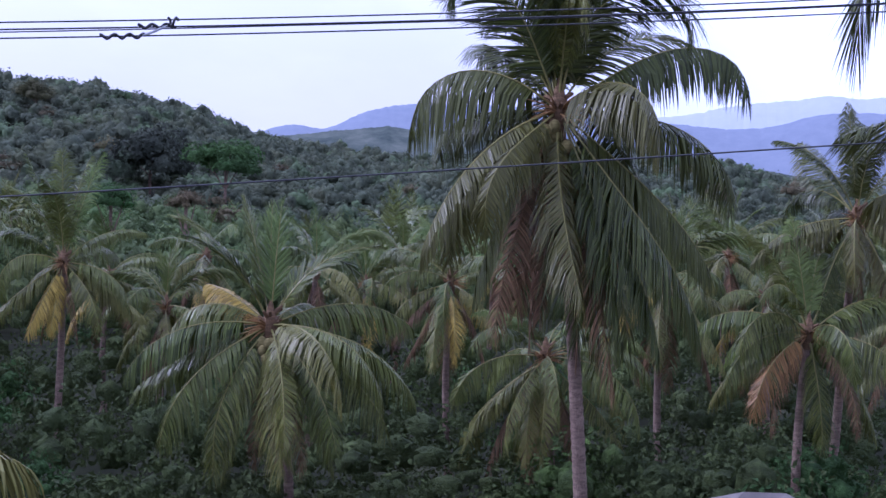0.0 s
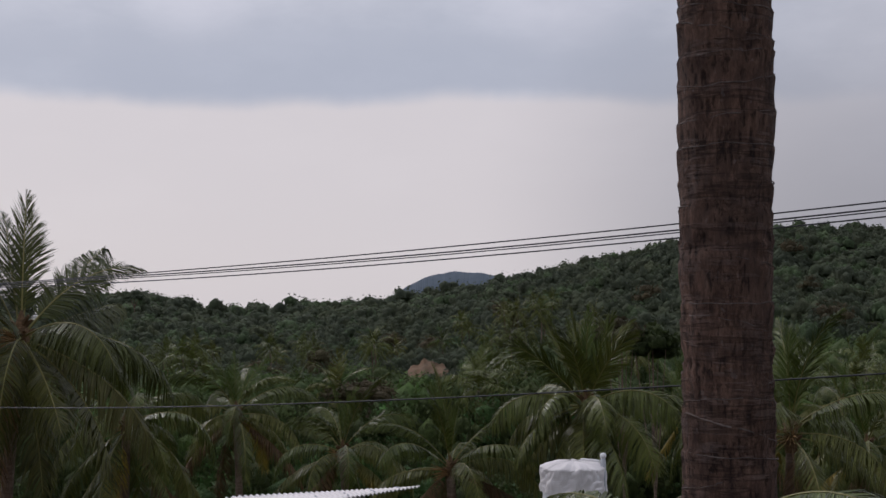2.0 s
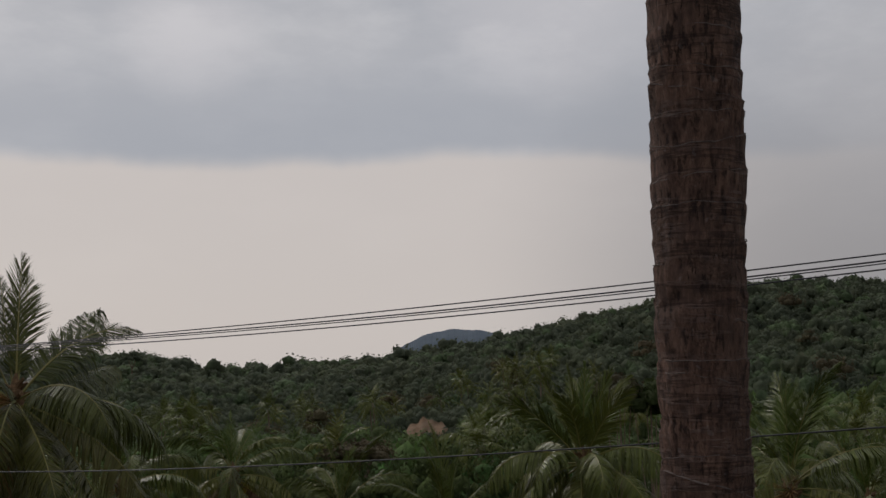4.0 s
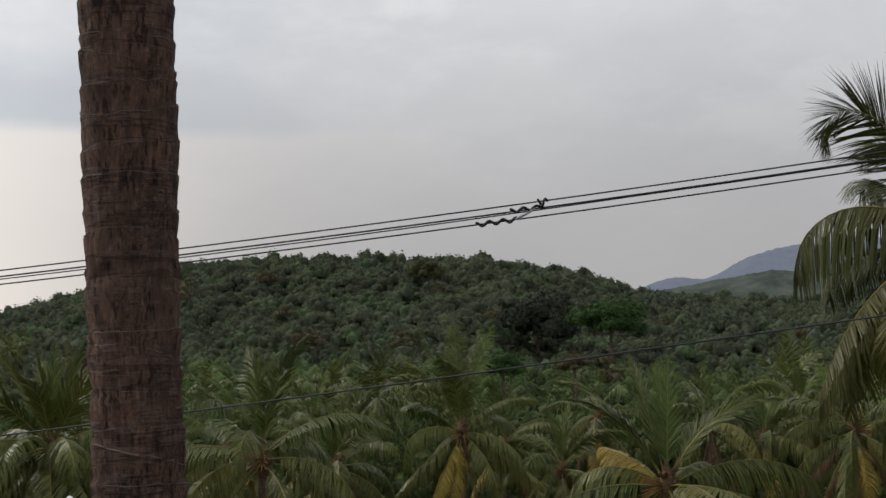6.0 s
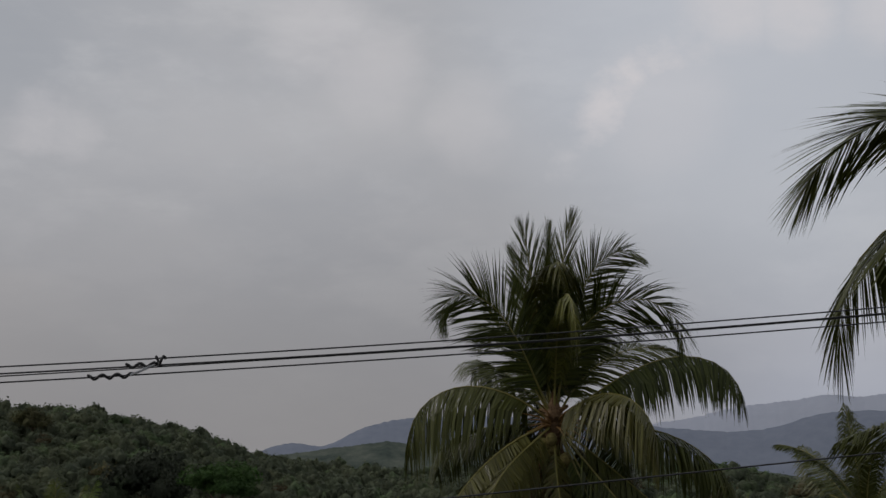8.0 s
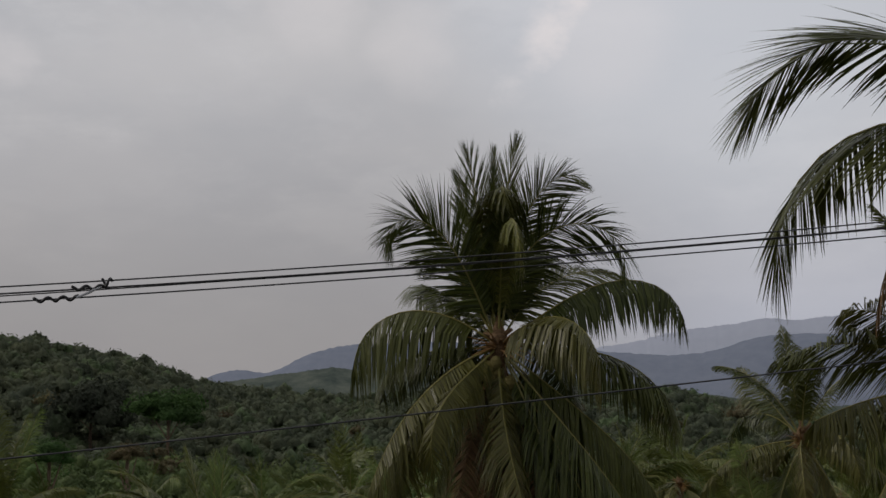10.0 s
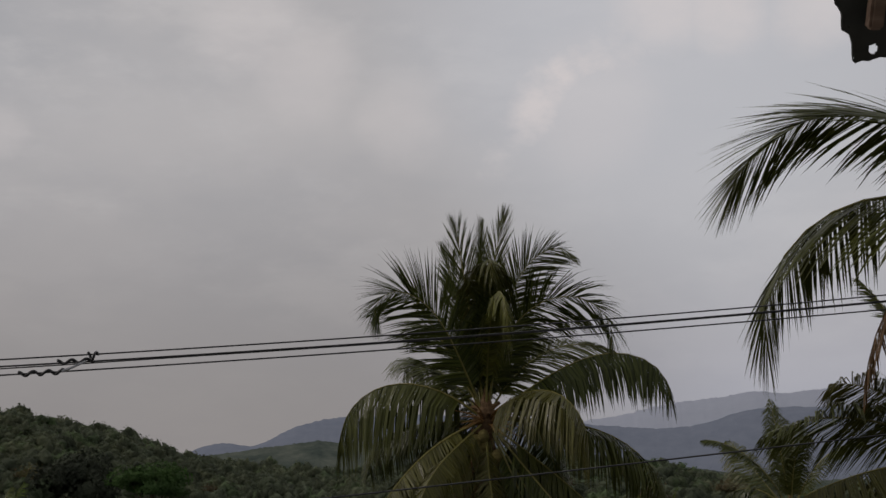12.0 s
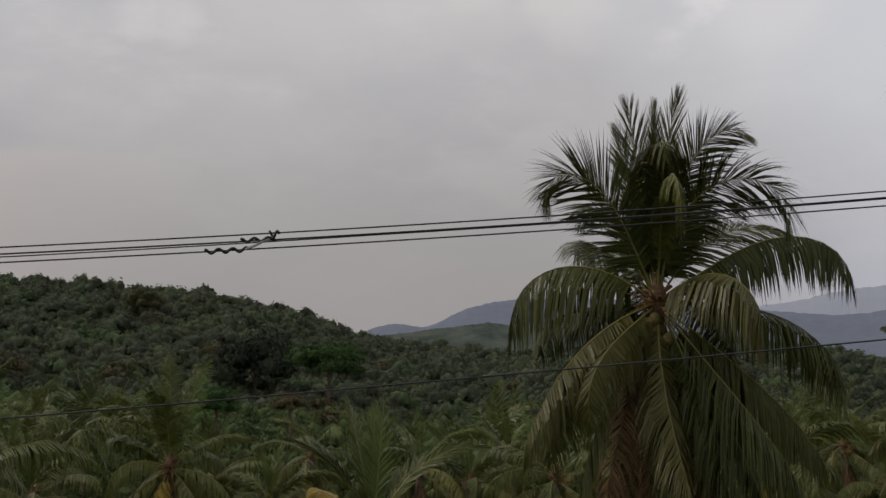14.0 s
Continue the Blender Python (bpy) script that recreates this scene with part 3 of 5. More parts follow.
def woods(name, label, seed, az0, az1, r0, r1, gap, size, leaves, leaf, material, keep=1.0, stem=2.0, taller=1.0, past=14.0, lumps=7, core=0.6, single=False, small=(0.30, 0.50)):
    rng = np.random.default_rng(seed)
    shapes = [crown_shape(rng, leaves, leaf, lumps, core, small, single) for _ in range(9)]
    spots = []
    r = r0
    while r < r1:
        g = gap * (0.75 + 0.5 * r / r1)
        n = max(1, int(r * radians(az1 - az0) / g))
        for k in range(n):
            if rng.random() > keep:
                continue
            a = az0 + (az1 - az0) * (k + rng.uniform(0.1, 0.9)) / n
            rr = r + rng.uniform(-0.5, 0.5) * g
            p = place(a, rr, 0)
            if (p - CLEARING).length < 13 or (rr < 34 and a > 26) or (rr < 22.5 and -20 < a < -9) or rr > np.interp(a, RIDGE_AZ, RIDGE_R) + past:
                continue
            z = float(ground_z(np.array(p.x), np.array(p.y)))
            s = g * size * (0.68 + 0.72 * rng.random() ** 1.4)
            h = s * rng.uniform(0.8, 1.25) * taller
            if hides_single(a, rr, z + stem + 1.2 * h):
                s, h = s * 0.6, h * 0.5
                if hides_single(a, rr, z + stem + 0.9 * h):
                    continue
            spots.append((p.x, p.y, z + stem + 0.3 * h + rng.uniform(-0.13, 0.13) * s, s, h, rng.uniform(0, 6.28), int(rng.integers(9))))
        r += g * 0.85
    ob = new(name, scatter_mesh(name, shapes, spots, material))
    tagged(ob, label, "trees", kind="stuff")
    return ob


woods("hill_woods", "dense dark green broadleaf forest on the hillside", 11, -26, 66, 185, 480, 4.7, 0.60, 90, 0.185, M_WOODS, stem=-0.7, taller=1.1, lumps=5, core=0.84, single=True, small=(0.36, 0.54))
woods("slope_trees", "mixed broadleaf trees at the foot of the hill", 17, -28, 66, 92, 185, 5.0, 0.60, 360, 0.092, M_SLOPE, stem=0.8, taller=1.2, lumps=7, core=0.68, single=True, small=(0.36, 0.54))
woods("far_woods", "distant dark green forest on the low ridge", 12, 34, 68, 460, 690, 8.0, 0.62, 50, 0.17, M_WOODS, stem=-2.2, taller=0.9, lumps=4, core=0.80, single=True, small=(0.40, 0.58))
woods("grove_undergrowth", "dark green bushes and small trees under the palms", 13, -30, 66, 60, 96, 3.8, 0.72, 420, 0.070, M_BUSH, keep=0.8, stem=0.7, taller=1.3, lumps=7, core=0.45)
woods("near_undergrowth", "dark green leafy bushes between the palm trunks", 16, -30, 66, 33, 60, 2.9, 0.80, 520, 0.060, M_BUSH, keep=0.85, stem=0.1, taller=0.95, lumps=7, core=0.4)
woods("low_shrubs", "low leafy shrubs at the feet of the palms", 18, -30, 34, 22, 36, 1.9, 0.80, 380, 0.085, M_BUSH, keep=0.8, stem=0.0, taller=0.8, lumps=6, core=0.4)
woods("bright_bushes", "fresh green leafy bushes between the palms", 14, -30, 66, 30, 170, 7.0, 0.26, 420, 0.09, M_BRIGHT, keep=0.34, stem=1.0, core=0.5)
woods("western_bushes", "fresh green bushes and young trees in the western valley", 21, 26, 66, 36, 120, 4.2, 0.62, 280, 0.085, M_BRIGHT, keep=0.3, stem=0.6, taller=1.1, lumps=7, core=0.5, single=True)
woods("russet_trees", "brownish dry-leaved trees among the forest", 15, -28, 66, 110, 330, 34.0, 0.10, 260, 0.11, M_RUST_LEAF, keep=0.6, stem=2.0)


def broadleaf_tree(az, el, dist, width, height, label, material, seed, leaves=900, leaf=0.085, girth=0.35):
    """A single tree whose crown's middle stands at that bearing and elevation."""
    rng = np.random.default_rng(seed)
    c = EYE + way(az, el) * dist
    z = float(ground_z(np.array(c.x), np.array(c.y)))
    tree = holder("broadleaf_tree", (c.x, c.y, z), label, "tree", "single trees")
    h = c.z - z
    v, f = crown_shape(rng, leaves, leaf, 16, 0.62, (0.26, 0.42), finer=True)
    v = v * np.array([width * 0.5, width * 0.5, height * 0.62]) + np.array([0, 0, h - height * 0.2])
    child("crown", shade_smooth(mesh_of("crown", v.tolist(), [tuple(int(i) for i in q) for q in f], material)), tree)
    vs, fs = tube([(0, 0, -0.3), (0.1, 0, h * 0.5), (0.0, 0.1, h)], [girth, girth * 0.7, girth * 0.35], 7)
    for k in range(4):
        a = k * 1.7
        b, g = tube([(0.1, 0, h * 0.5), (math.cos(a) * width * 0.25, math.sin(a) * width * 0.25, h + height * 0.1)], [girth * 0.4, girth * 0.14], 5)
        o = len(vs)
        vs += b
        fs += [tuple(i + o for i in q) for q in g]
    child("trunk", mesh_of("trunk", vs, fs, M_TRUNK), tree)


for row, label, material, seed, leaves in zip(SINGLES, ("large dark dense tree on the lower slope", "bright green rounded tree on the lower slope", "bright green low tree above the grove", "reddish-brown leafed tree above the grove", "olive crown standing out of the hilltop forest"),
                                              (M_DARK_LEAF, M_BRIGHT, M_BRIGHT, M_RUST_LEAF, M_OLIVE_LEAF), (51, 52, 53, 54, 59), (6000, 5200, 2600, 2200, 3600)):
    broadleaf_tree(*row, label, material, seed, leaves, 0.066)
broadleaf_tree(33.4, 0.0, 42, 2.2, 1.8, "slim tree with orange flushed leaves", M_RUST_LEAF, 55, 260, 0.2, 0.07)
broadleaf_tree(32.0, -0.5, 42, 2.4, 2.2, "slim pale-leaved tree above the palms", M_BUSH, 56, 260, 0.2, 0.07)
broadleaf_tree(45.3, -2.8, 90, 7, 3.5, "olive-brown spreading tree in the grove", M_RUST_LEAF, 57)
broadleaf_tree(55.4, 1.6, 520, 12, 8, "round tall tree on the low ridge", M_WOODS, 58)


def soil_bank():
    """A steep cut in the slope, with an uneven face and crest."""
    vs, fs, cols, rows = [], [], 22, 9
    for j in range(rows + 1):
        for i in range(cols + 1):
            az, v = 40.9 + 2.3 * i / cols, j / rows
            r = 245 + 9 * v + 1.2 * noise.noise(Vector((i * 0.4, j * 0.5, 2.0)))
            low = float(ground_z(np.array(CLEARING.x), np.array(CLEARING.y))) - 0.6
            edge = math.sin(math.pi * min(1, max(0, i / cols))) ** 0.5
            high = 8 + r * math.tan(radians(-1.30)) + 0.8 * noise.noise(Vector((i * 0.35, 5.0, 1.0)))
            vs.append(place(az, r, low + (high - low) * v ** 0.8 * edge + 0.3 * noise.noise(Vector((i * 0.9, j * 0.9, 7.0)))))
    n = cols + 1
    for j in range(rows):
        for i in range(cols):
            fs.append((j * n + i + 1, j * n + i, (j + 1) * n + i, (j + 1) * n + i + 1))
    return new("clearing", shade_smooth(mesh_of("clearing", vs, fs, M_SOIL)))


soil = soil_bank()
tagged(soil, "patch of bare orange soil on the slope", "soil", kind="structure")


# ---- coconut palms ----
def tufts(rng, pairs):
    """For each leaflet of one side its place within a tuft of neighbours whose tips close up, and the tuft's own turn."""
    rows = []
    while len(rows) < pairs:
        n, turned = rng.choice((2, 3, 3, 4, 5, 6)), rng.gauss(0, 4.5)
        rows += [(j - (n - 1) / 2, turned) for j in range(n)]
    return rows


def frond_shape(e0, bend, length, pairs, droop, vee, rng, width=0.055, leaf=1.0, swing=0.0, twist=0.0, steps=14, sides=4, roll=0.0, closed=1.0, power=1.6, joints=3, sag=(0.15, 0.65, 1.7)):
    """A feather leaf that leaves the origin along +x at e0 degrees up and bends down by bend degrees, the later the higher power is.
    Its leaflets stand out from the midrib and hang over towards their tips."""
    pts, tans = [Vector((0, 0, 0))], []
    for i in range(steps):
        s = (i + 0.5) / steps
        e = radians(max(e0 - bend * s ** power, -89 - max(0, bend - 90)))
        yaw = radians(swing * s)
        t = Vector((math.cos(e) * math.cos(yaw), math.cos(e) * math.sin(yaw), math.sin(e)))
        tans.append(t)
        pts.append(pts[-1] + t * length / steps)
    tans.append(tans[-1])
    vs, fs = tube(pts, [0.030 * (1 - 0.88 * (i / steps) ** 0.9) for i in range(steps + 1)], sides)
    down = Vector((0, 0, -1))
    limp = rng.uniform(0.8, 1.2)
    waves = rng.uniform(0, 6)
    stiff = droop < 0.35
    sway = 0.5 if stiff else 1.0
    gap = 0.83 * length / pairs
    close, loose = (0.15, 0.4) if pairs == GRADES["near"][0] else (0.75, 1.0)
    clumps = {sg: tufts(rng, pairs) for sg in (-1, 1)}
    for k in range(pairs):
        s = 0.17 + 0.83 * (k + rng.uniform(-0.25, 0.25) + 0.5) / pairs
        i = min(int(s * steps), steps - 1)
        f = s * steps - i
        p = pts[i].lerp(pts[i + 1], f)
        t = tans[i].lerp(tans[min(i + 1, steps)], f).normalized()
        side = Vector((-math.sin(radians(swing * s)), math.cos(radians(swing * s)), 0))
        side = (side - t * side.dot(t)).normalized()
        side = Matrix.Rotation(radians(roll + twist * s), 3, t) @ side
        nor = t.cross(side)
        spread = radians(closed * float(np.interp(s, [0.1, 0.5, 0.85, 1.0], [76, 56, 27, 5] if stiff else [80, 66, 48, 16] if e0 > 30 else [80, 68, 52, 20] if e0 > -35 else [72, 60, 46, 18])))
        ll = leaf * float(np.interp(s, [0.20, 0.30, 0.48, 0.7, 0.9, 1.0], [0.55, 0.95, 1.08, 1.0, 0.70, 0.28] if stiff else [0.55, 0.95, 1.08, 1.0, 0.74, 0.45]))
        wob = (math.sin(s * 19 + waves) * 5 + math.sin(s * 47 + 2 * waves) * 3) * sway
        for sg in (-1, 1):
            if rng.random() < 0.035:
                continue
            off, turned = clumps[sg][k]
            a = spread + radians(wob * sg * loose + turned * loose + rng.gauss(0, 1.6)) + close * off * gap * math.sin(spread) / ll
            v = radians(vee + wob + rng.uniform(-5, 5))
            d = t * math.cos(a) + (side * sg * math.cos(v) + nor * math.sin(v)) * math.sin(a)
            l = ll * rng.uniform(0.78, 1.10)
            g = droop * limp * rng.uniform(0.8, 1.2)
            tilt = rng.gauss(0, 0.25)
            w = (t * math.cos(tilt) + nor * math.sin(tilt)) * (width * 0.5)
            o = len(vs)
            if joints == 2:
                q = p + (d + down * g * sag[1] * 0.5).normalized() * l * 0.5
                vs += [p - w * 0.6, p + w * 0.6, q + w, q - w, q + (d + down * g * sag[2] * 0.8).normalized() * l * 0.5]
                fs += [(o, o + 1, o + 2, o + 3), (o + 3, o + 2, o + 4)]
                continue
            q = p + (d + down * g * sag[0]).normalized() * l * 0.36
            m = q + (d + down * g * sag[1]).normalized() * l * 0.34
            vs += [p - w * 0.6, p + w * 0.6, q + w, q - w, m + w * 0.8, m - w * 0.8, m + (d + down * g * sag[2]).normalized() * l * 0.34]
            fs += [(o, o + 1, o + 2, o + 3), (o + 3, o + 2, o + 4, o + 5), (o + 5, o + 4, o + 6)]
    return vs, fs


ELEVATIONS = [85, 70, 55, 40, 25, 8, -12, -32, -54, -74]
BENDS = [30, 55, 85, 100, 105, 95, 72, 52, 32, 14]
DROOPS = [0.12, 0.3, 0.7, 1.3, 1.8, 2.0, 2.0, 1.8, 1.5, 1.1]
VEES = [16, 12, 6, -4, -12, -18, -20, -18, -14, -10]
GRADES = {"near": (200, 0.029), "dense": (185, 0.038), "fine": (145, 0.030), "mid": (150, 0.030)}
FROND_CACHE = {}
FROND_RNG = random.Random(5)


def ribbed(vs, fs, colour):
    """The leaf with its midrib, the first faces, in a paler stuff."""
    me = mesh_of("frond", vs, fs, FROND_MATS[colour], M_FROND_DRY if colour == "dry" else M_RIB)
    for k in range(14 * 4 + 2):
        me.polygons[k].material_index = 1
    return me


def frond_mesh(e0, colour, variant, grade):
    k = min(range(len(ELEVATIONS)), key=lambda i: abs(ELEVATIONS[i] - e0))
    key = (k, colour, variant, grade)
    if key not in FROND_CACHE:
        rng = random.Random(100 * k + variant + 7)
        pairs, width = GRADES[grade]
        vs, fs = frond_shape(ELEVATIONS[k], BENDS[k] + rng.uniform(-24, 24), 4.4, pairs, DROOPS[k], VEES[k], rng, width, 0.75 if grade == "near" else 1.02, rng.uniform(-34, 34), (variant - 1) * rng.uniform(30, 75), closed=0.55 if ELEVATIONS[k] > 50 else 1.0, joints=2 if grade == "mid" else 3)
        FROND_CACHE[key] = ribbed(vs, fs, colour)
    return FROND_CACHE[key]


def own_frond(e0, bend, length, colour, seed, grade, roll=None, limp=None, swing=None, power=1.6, reach=None, narrow=1.0):
    """A frond with a bend of its own; roll turns its plane about the midrib, limp tells how far its leaflets hang."""
    rng = random.Random(seed)
    pairs, width = GRADES[grade]
    mid = e0 - bend * 0.2
    droop = float(np.interp(-mid, [-85, -55, -25, 0, 30, 80], [0.2, 0.8, 1.5, 1.8, 1.7, 1.0]))
    vee = float(np.interp(-mid, [-85, -60, -30, 0, 30, 80], [16, 10, -6, -16, -20, -12]))
    if grade == "near":
        vee, droop = vee * 0.4, droop * 0.7
    twist = rng.choice((-1, 1)) * rng.uniform(20, 60) * (0.25 if e0 > 60 else 1.0)
    if roll is not None:
        twist, vee = rng.uniform(-15, 15), 8.0
    if limp is not None:
        droop = max(limp, 0.5) if grade == "mid" else limp
    if reach is None:
        reach = 0.225 if grade == "near" else 0.19 if e0 > 45 and length < 4.2 else 0.27
    if grade == "dense" and droop < 0.35:
        pairs, width = 190, 0.033
    if colour == "dry":
        reach, pairs = reach * 0.6, int(pairs * 0.6)
    vs, fs = frond_shape(e0, bend, length, pairs, droop, vee, rng, width, reach * length, rng.uniform(-14, 14) if swing is None else swing, twist, roll=roll or 0.0, closed=narrow * (0.6 if colour == "young" or (e0 > 50 and length < 4.2 and grade != "dense") or (bend < 20 and e0 > 50 and grade != "dense") else 0.9 if roll else 1.0), power=power, joints=2 if grade == "mid" else 3, sag=(0.5, 0.62, 0.8) if grade == "near" else (0.3, 1.2, 2.4) if grade == "dense" else (0.22, 0.9, 2.0))
    ribs, rims = 15 * 4, 14 * 4 + 2
    blade = mesh_of("frond", vs[ribs:], [tuple(i - ribs for i in q) for q in fs[rims:]], FROND_MATS[colour])
    return blade, mesh_of("midrib", vs[:ribs], fs[:rims], M_FROND_DRY if colour == "dry" else M_RIB)


def trunk_mesh(foot, head, r0, r1, bow, seed, rings=0.22, sides=10):
    rng = random.Random(seed)
    foot, head = Vector(foot), Vector(head)
    n = max(8, int((head - foot).length / rings))
    pts, radii = [], []
    a = rng.uniform(0, 6.28)
    off = Vector((math.cos(a), math.sin(a), 0)) * bow
    for i in range(n * 2 + 1):
        s = i / (n * 2)
        pts.append(foot.lerp(head, s) + off * math.sin(math.pi * s))
        r = r0 + (r1 - r0) * s + r0 * 0.7 * max(0, 1 - s * 9) ** 2
        radii.append(r * (1.045 if i % 2 else 0.965) * rng.uniform(0.98, 1.02))
    vs, fs = tube(pts, radii, sides)
    return shade_smooth(mesh_of("trunk", vs, fs, M_TRUNK))


def ball(center, r, seg=8, rows=6, squash=1.0):
    vs, fs = [], []
    c = Vector(center)
    for i in range(rows + 1):
        th = math.pi * i / rows
        for k in range(seg):
            ph = 2 * math.pi * k / seg
            vs.append(c + Vector((math.sin(th) * math.cos(ph), math.sin(th) * math.sin(ph), math.cos(th) * squash)) * r)
    for i in range(rows):
        for k in range(seg):
            a, b = i * seg + k, i * seg + (k + 1) % seg
            fs.append((a, a + seg, b + seg, b))
    return vs, fs


NUT = shade_smooth(mesh_of("coconut", *ball((0, 0, 0), 0.13, 8, 6, 1.2), M_NUT))


def heart_mesh(seed):
    """Fibre sheath and leaf bases at the top of the trunk."""
    rng = random.Random(seed)
    vs, fs = tube([(0, 0, -0.5), (0, 0, -0.15), (0, 0, 0.2), (0, 0, 0.45), (0, 0, 0.7)], [0.16, 0.22, 0.2, 0.11, 0.03], 9)
    for k in range(14):
        a = k * 2.4
        h = rng.uniform(-0.35, 0.3)
        d = Vector((math.cos(a), math.sin(a), rng.uniform(0.2, 0.9)))
        v, f = tube([Vector((0, 0, h)) + d * 0.08, Vector((0, 0, h)) + d * 0.34], [0.08, 0.035], 5)
        o = len(vs)
        vs += v
        fs += [tuple(i + o for i in q) for q in f]
    return mesh_of("crown_fibre", vs, fs, M_FIBRE)


def stalk_mesh(seed):
    """A branching flower stalk."""
    rng = random.Random(seed)
    vs, fs = [], []
    for k in range(9):
        d = Vector((1, rng.uniform(-0.5, 0.5), rng.uniform(-0.3, 0.7)))
        v, f = tube([(0, 0, 0), d * 0.4, d * 0.8 + Vector((0, 0, -0.12))], [0.025, 0.018, 0.008], 4)
        o = len(vs)
        vs += v
        fs += [tuple(i + o for i in q) for q in f]
    return mesh_of("flower_stalk", vs, fs, M_STALK)


HEARTS = [heart_mesh(k) for k in range(3)]
STALKS = [stalk_mesh(k) for k in range(3)]


def coconut_palm(az, el, dist, label, seed, fronds=None, n=26, size=1.0, low=-74, high=88, yellow=(), dry=0.12, nuts=0, stalks=2, young=0.1, grade="mid", girth=0.13, lean=0.6, extra=(), head=None, foot_at=None, limp=None):
    """A palm whose crown stands at that bearing, elevation and level distance from the eye. fronds: (turn, elevation, size, colour)."""
    rng = random.Random(seed)
    h = head if head is not None else EYE + way(az, el) * (dist / math.cos(radians(el)))
    fx, fy = foot_at or (h.x + rng.uniform(-lean, lean), h.y + rng.uniform(-lean, lean))
    foot = Vector((fx, fy, float(ground_z(np.array(fx), np.array(fy))) - 0.15))
    palm = holder("coconut_palm", foot, label, "palm tree", "coconut palms")
    local = h - foot
    child("trunk", trunk_mesh((0, 0, 0), local, girth * 1.15, girth * 0.8, lean * 0.35, seed), palm)
    child("crown_fibre", HEARTS[seed % 3], palm, m=Matrix.Translation(local) @ Matrix.Scale(size, 4))
    plan = list(fronds or [])
    if fronds is None:
        for k in range(n):
            s = k / (n - 1)
            e = high + (low - high) * s ** 0.9
            c = "green" if s < 0.5 else "old"
            if s < young:
                c = "young"
            if s > 1 - dry:
                c = "dry"
            if k in yellow or (s > 0.45 and rng.random() < 0.10):
                c = "yellow"
            plan.append((k * 137.5 + rng.uniform(-18, 18) + seed * 40, e + rng.uniform(-7, 7), (0.72 if s < 0.1 else 1.0) * rng.uniform(0.88, 1.08), c))
    plan += list(extra)
    for k, row in enumerate(plan):
        if len(row) >= 5:
            turn, e, bend, length, colour = row[:5]
            (me, rib), sc = own_frond(e, bend, length, colour, seed * 100 + k, grade, *(row[5:] if len(row) > 5 else (None, limp))), 1.0
        else:
            turn, e, sc, colour = row
            rib = None
            me, sc = frond_mesh(e, colour, FROND_RNG.randrange(3), grade), sc * size
        up = 0.0 if len(row) >= 5 else 0.22 * math.sin(radians(e)) * size
        m = Matrix.Translation(local + Vector((0, 0, up))) @ Matrix.Rotation(radians(turn), 4, "Z") @ Matrix.Scale(sc, 4)
        leaf = child("frond", me, palm, {"yellow": "yellowing frond", "orange": "orange-brown dying frond", "dry": "withered brown frond"}.get(colour, ""), m)
        if rib:
            child("midrib", rib, leaf)
    for k in range(stalks):
        child("flower_stalk", STALKS[k % 3], palm, "", Matrix.Translation(local + Vector((0, 0, -0.05))) @ Matrix.Rotation(rng.uniform(3.6, 5.8), 4, "Z") @ Matrix.Scale(size, 4))
    for k in range(nuts):
        a = rng.uniform(3.3, 6.1)
        q = local + Vector((math.cos(a) * rng.uniform(0.25, 0.45), math.sin(a) * rng.uniform(0.25, 0.45), -0.35 - rng.uniform(0, 0.5)))
        child("coconut", NUT, palm, "", Matrix.Translation(q))
    return palm


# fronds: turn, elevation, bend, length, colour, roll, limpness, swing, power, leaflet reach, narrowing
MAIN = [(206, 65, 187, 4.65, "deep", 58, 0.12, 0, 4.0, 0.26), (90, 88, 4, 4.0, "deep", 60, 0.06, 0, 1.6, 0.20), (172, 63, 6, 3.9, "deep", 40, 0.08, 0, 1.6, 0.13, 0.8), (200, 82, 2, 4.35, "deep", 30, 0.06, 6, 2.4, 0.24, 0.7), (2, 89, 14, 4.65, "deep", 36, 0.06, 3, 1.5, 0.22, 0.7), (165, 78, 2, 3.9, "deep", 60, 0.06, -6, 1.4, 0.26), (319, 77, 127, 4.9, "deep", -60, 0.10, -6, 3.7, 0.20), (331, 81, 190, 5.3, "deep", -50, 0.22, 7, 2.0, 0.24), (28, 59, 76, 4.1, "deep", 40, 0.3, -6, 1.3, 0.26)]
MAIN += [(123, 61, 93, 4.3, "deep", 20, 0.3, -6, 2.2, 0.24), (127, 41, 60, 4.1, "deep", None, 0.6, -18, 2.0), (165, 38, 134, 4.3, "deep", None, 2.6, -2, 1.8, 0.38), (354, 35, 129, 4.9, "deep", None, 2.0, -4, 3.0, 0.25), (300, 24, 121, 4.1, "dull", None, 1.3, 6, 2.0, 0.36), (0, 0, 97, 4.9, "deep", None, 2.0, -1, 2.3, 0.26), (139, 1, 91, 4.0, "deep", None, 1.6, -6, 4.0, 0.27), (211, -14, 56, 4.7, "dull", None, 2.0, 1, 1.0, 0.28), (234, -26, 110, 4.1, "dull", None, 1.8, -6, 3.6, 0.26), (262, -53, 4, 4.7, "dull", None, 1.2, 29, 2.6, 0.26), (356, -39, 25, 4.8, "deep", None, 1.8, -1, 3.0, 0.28)]
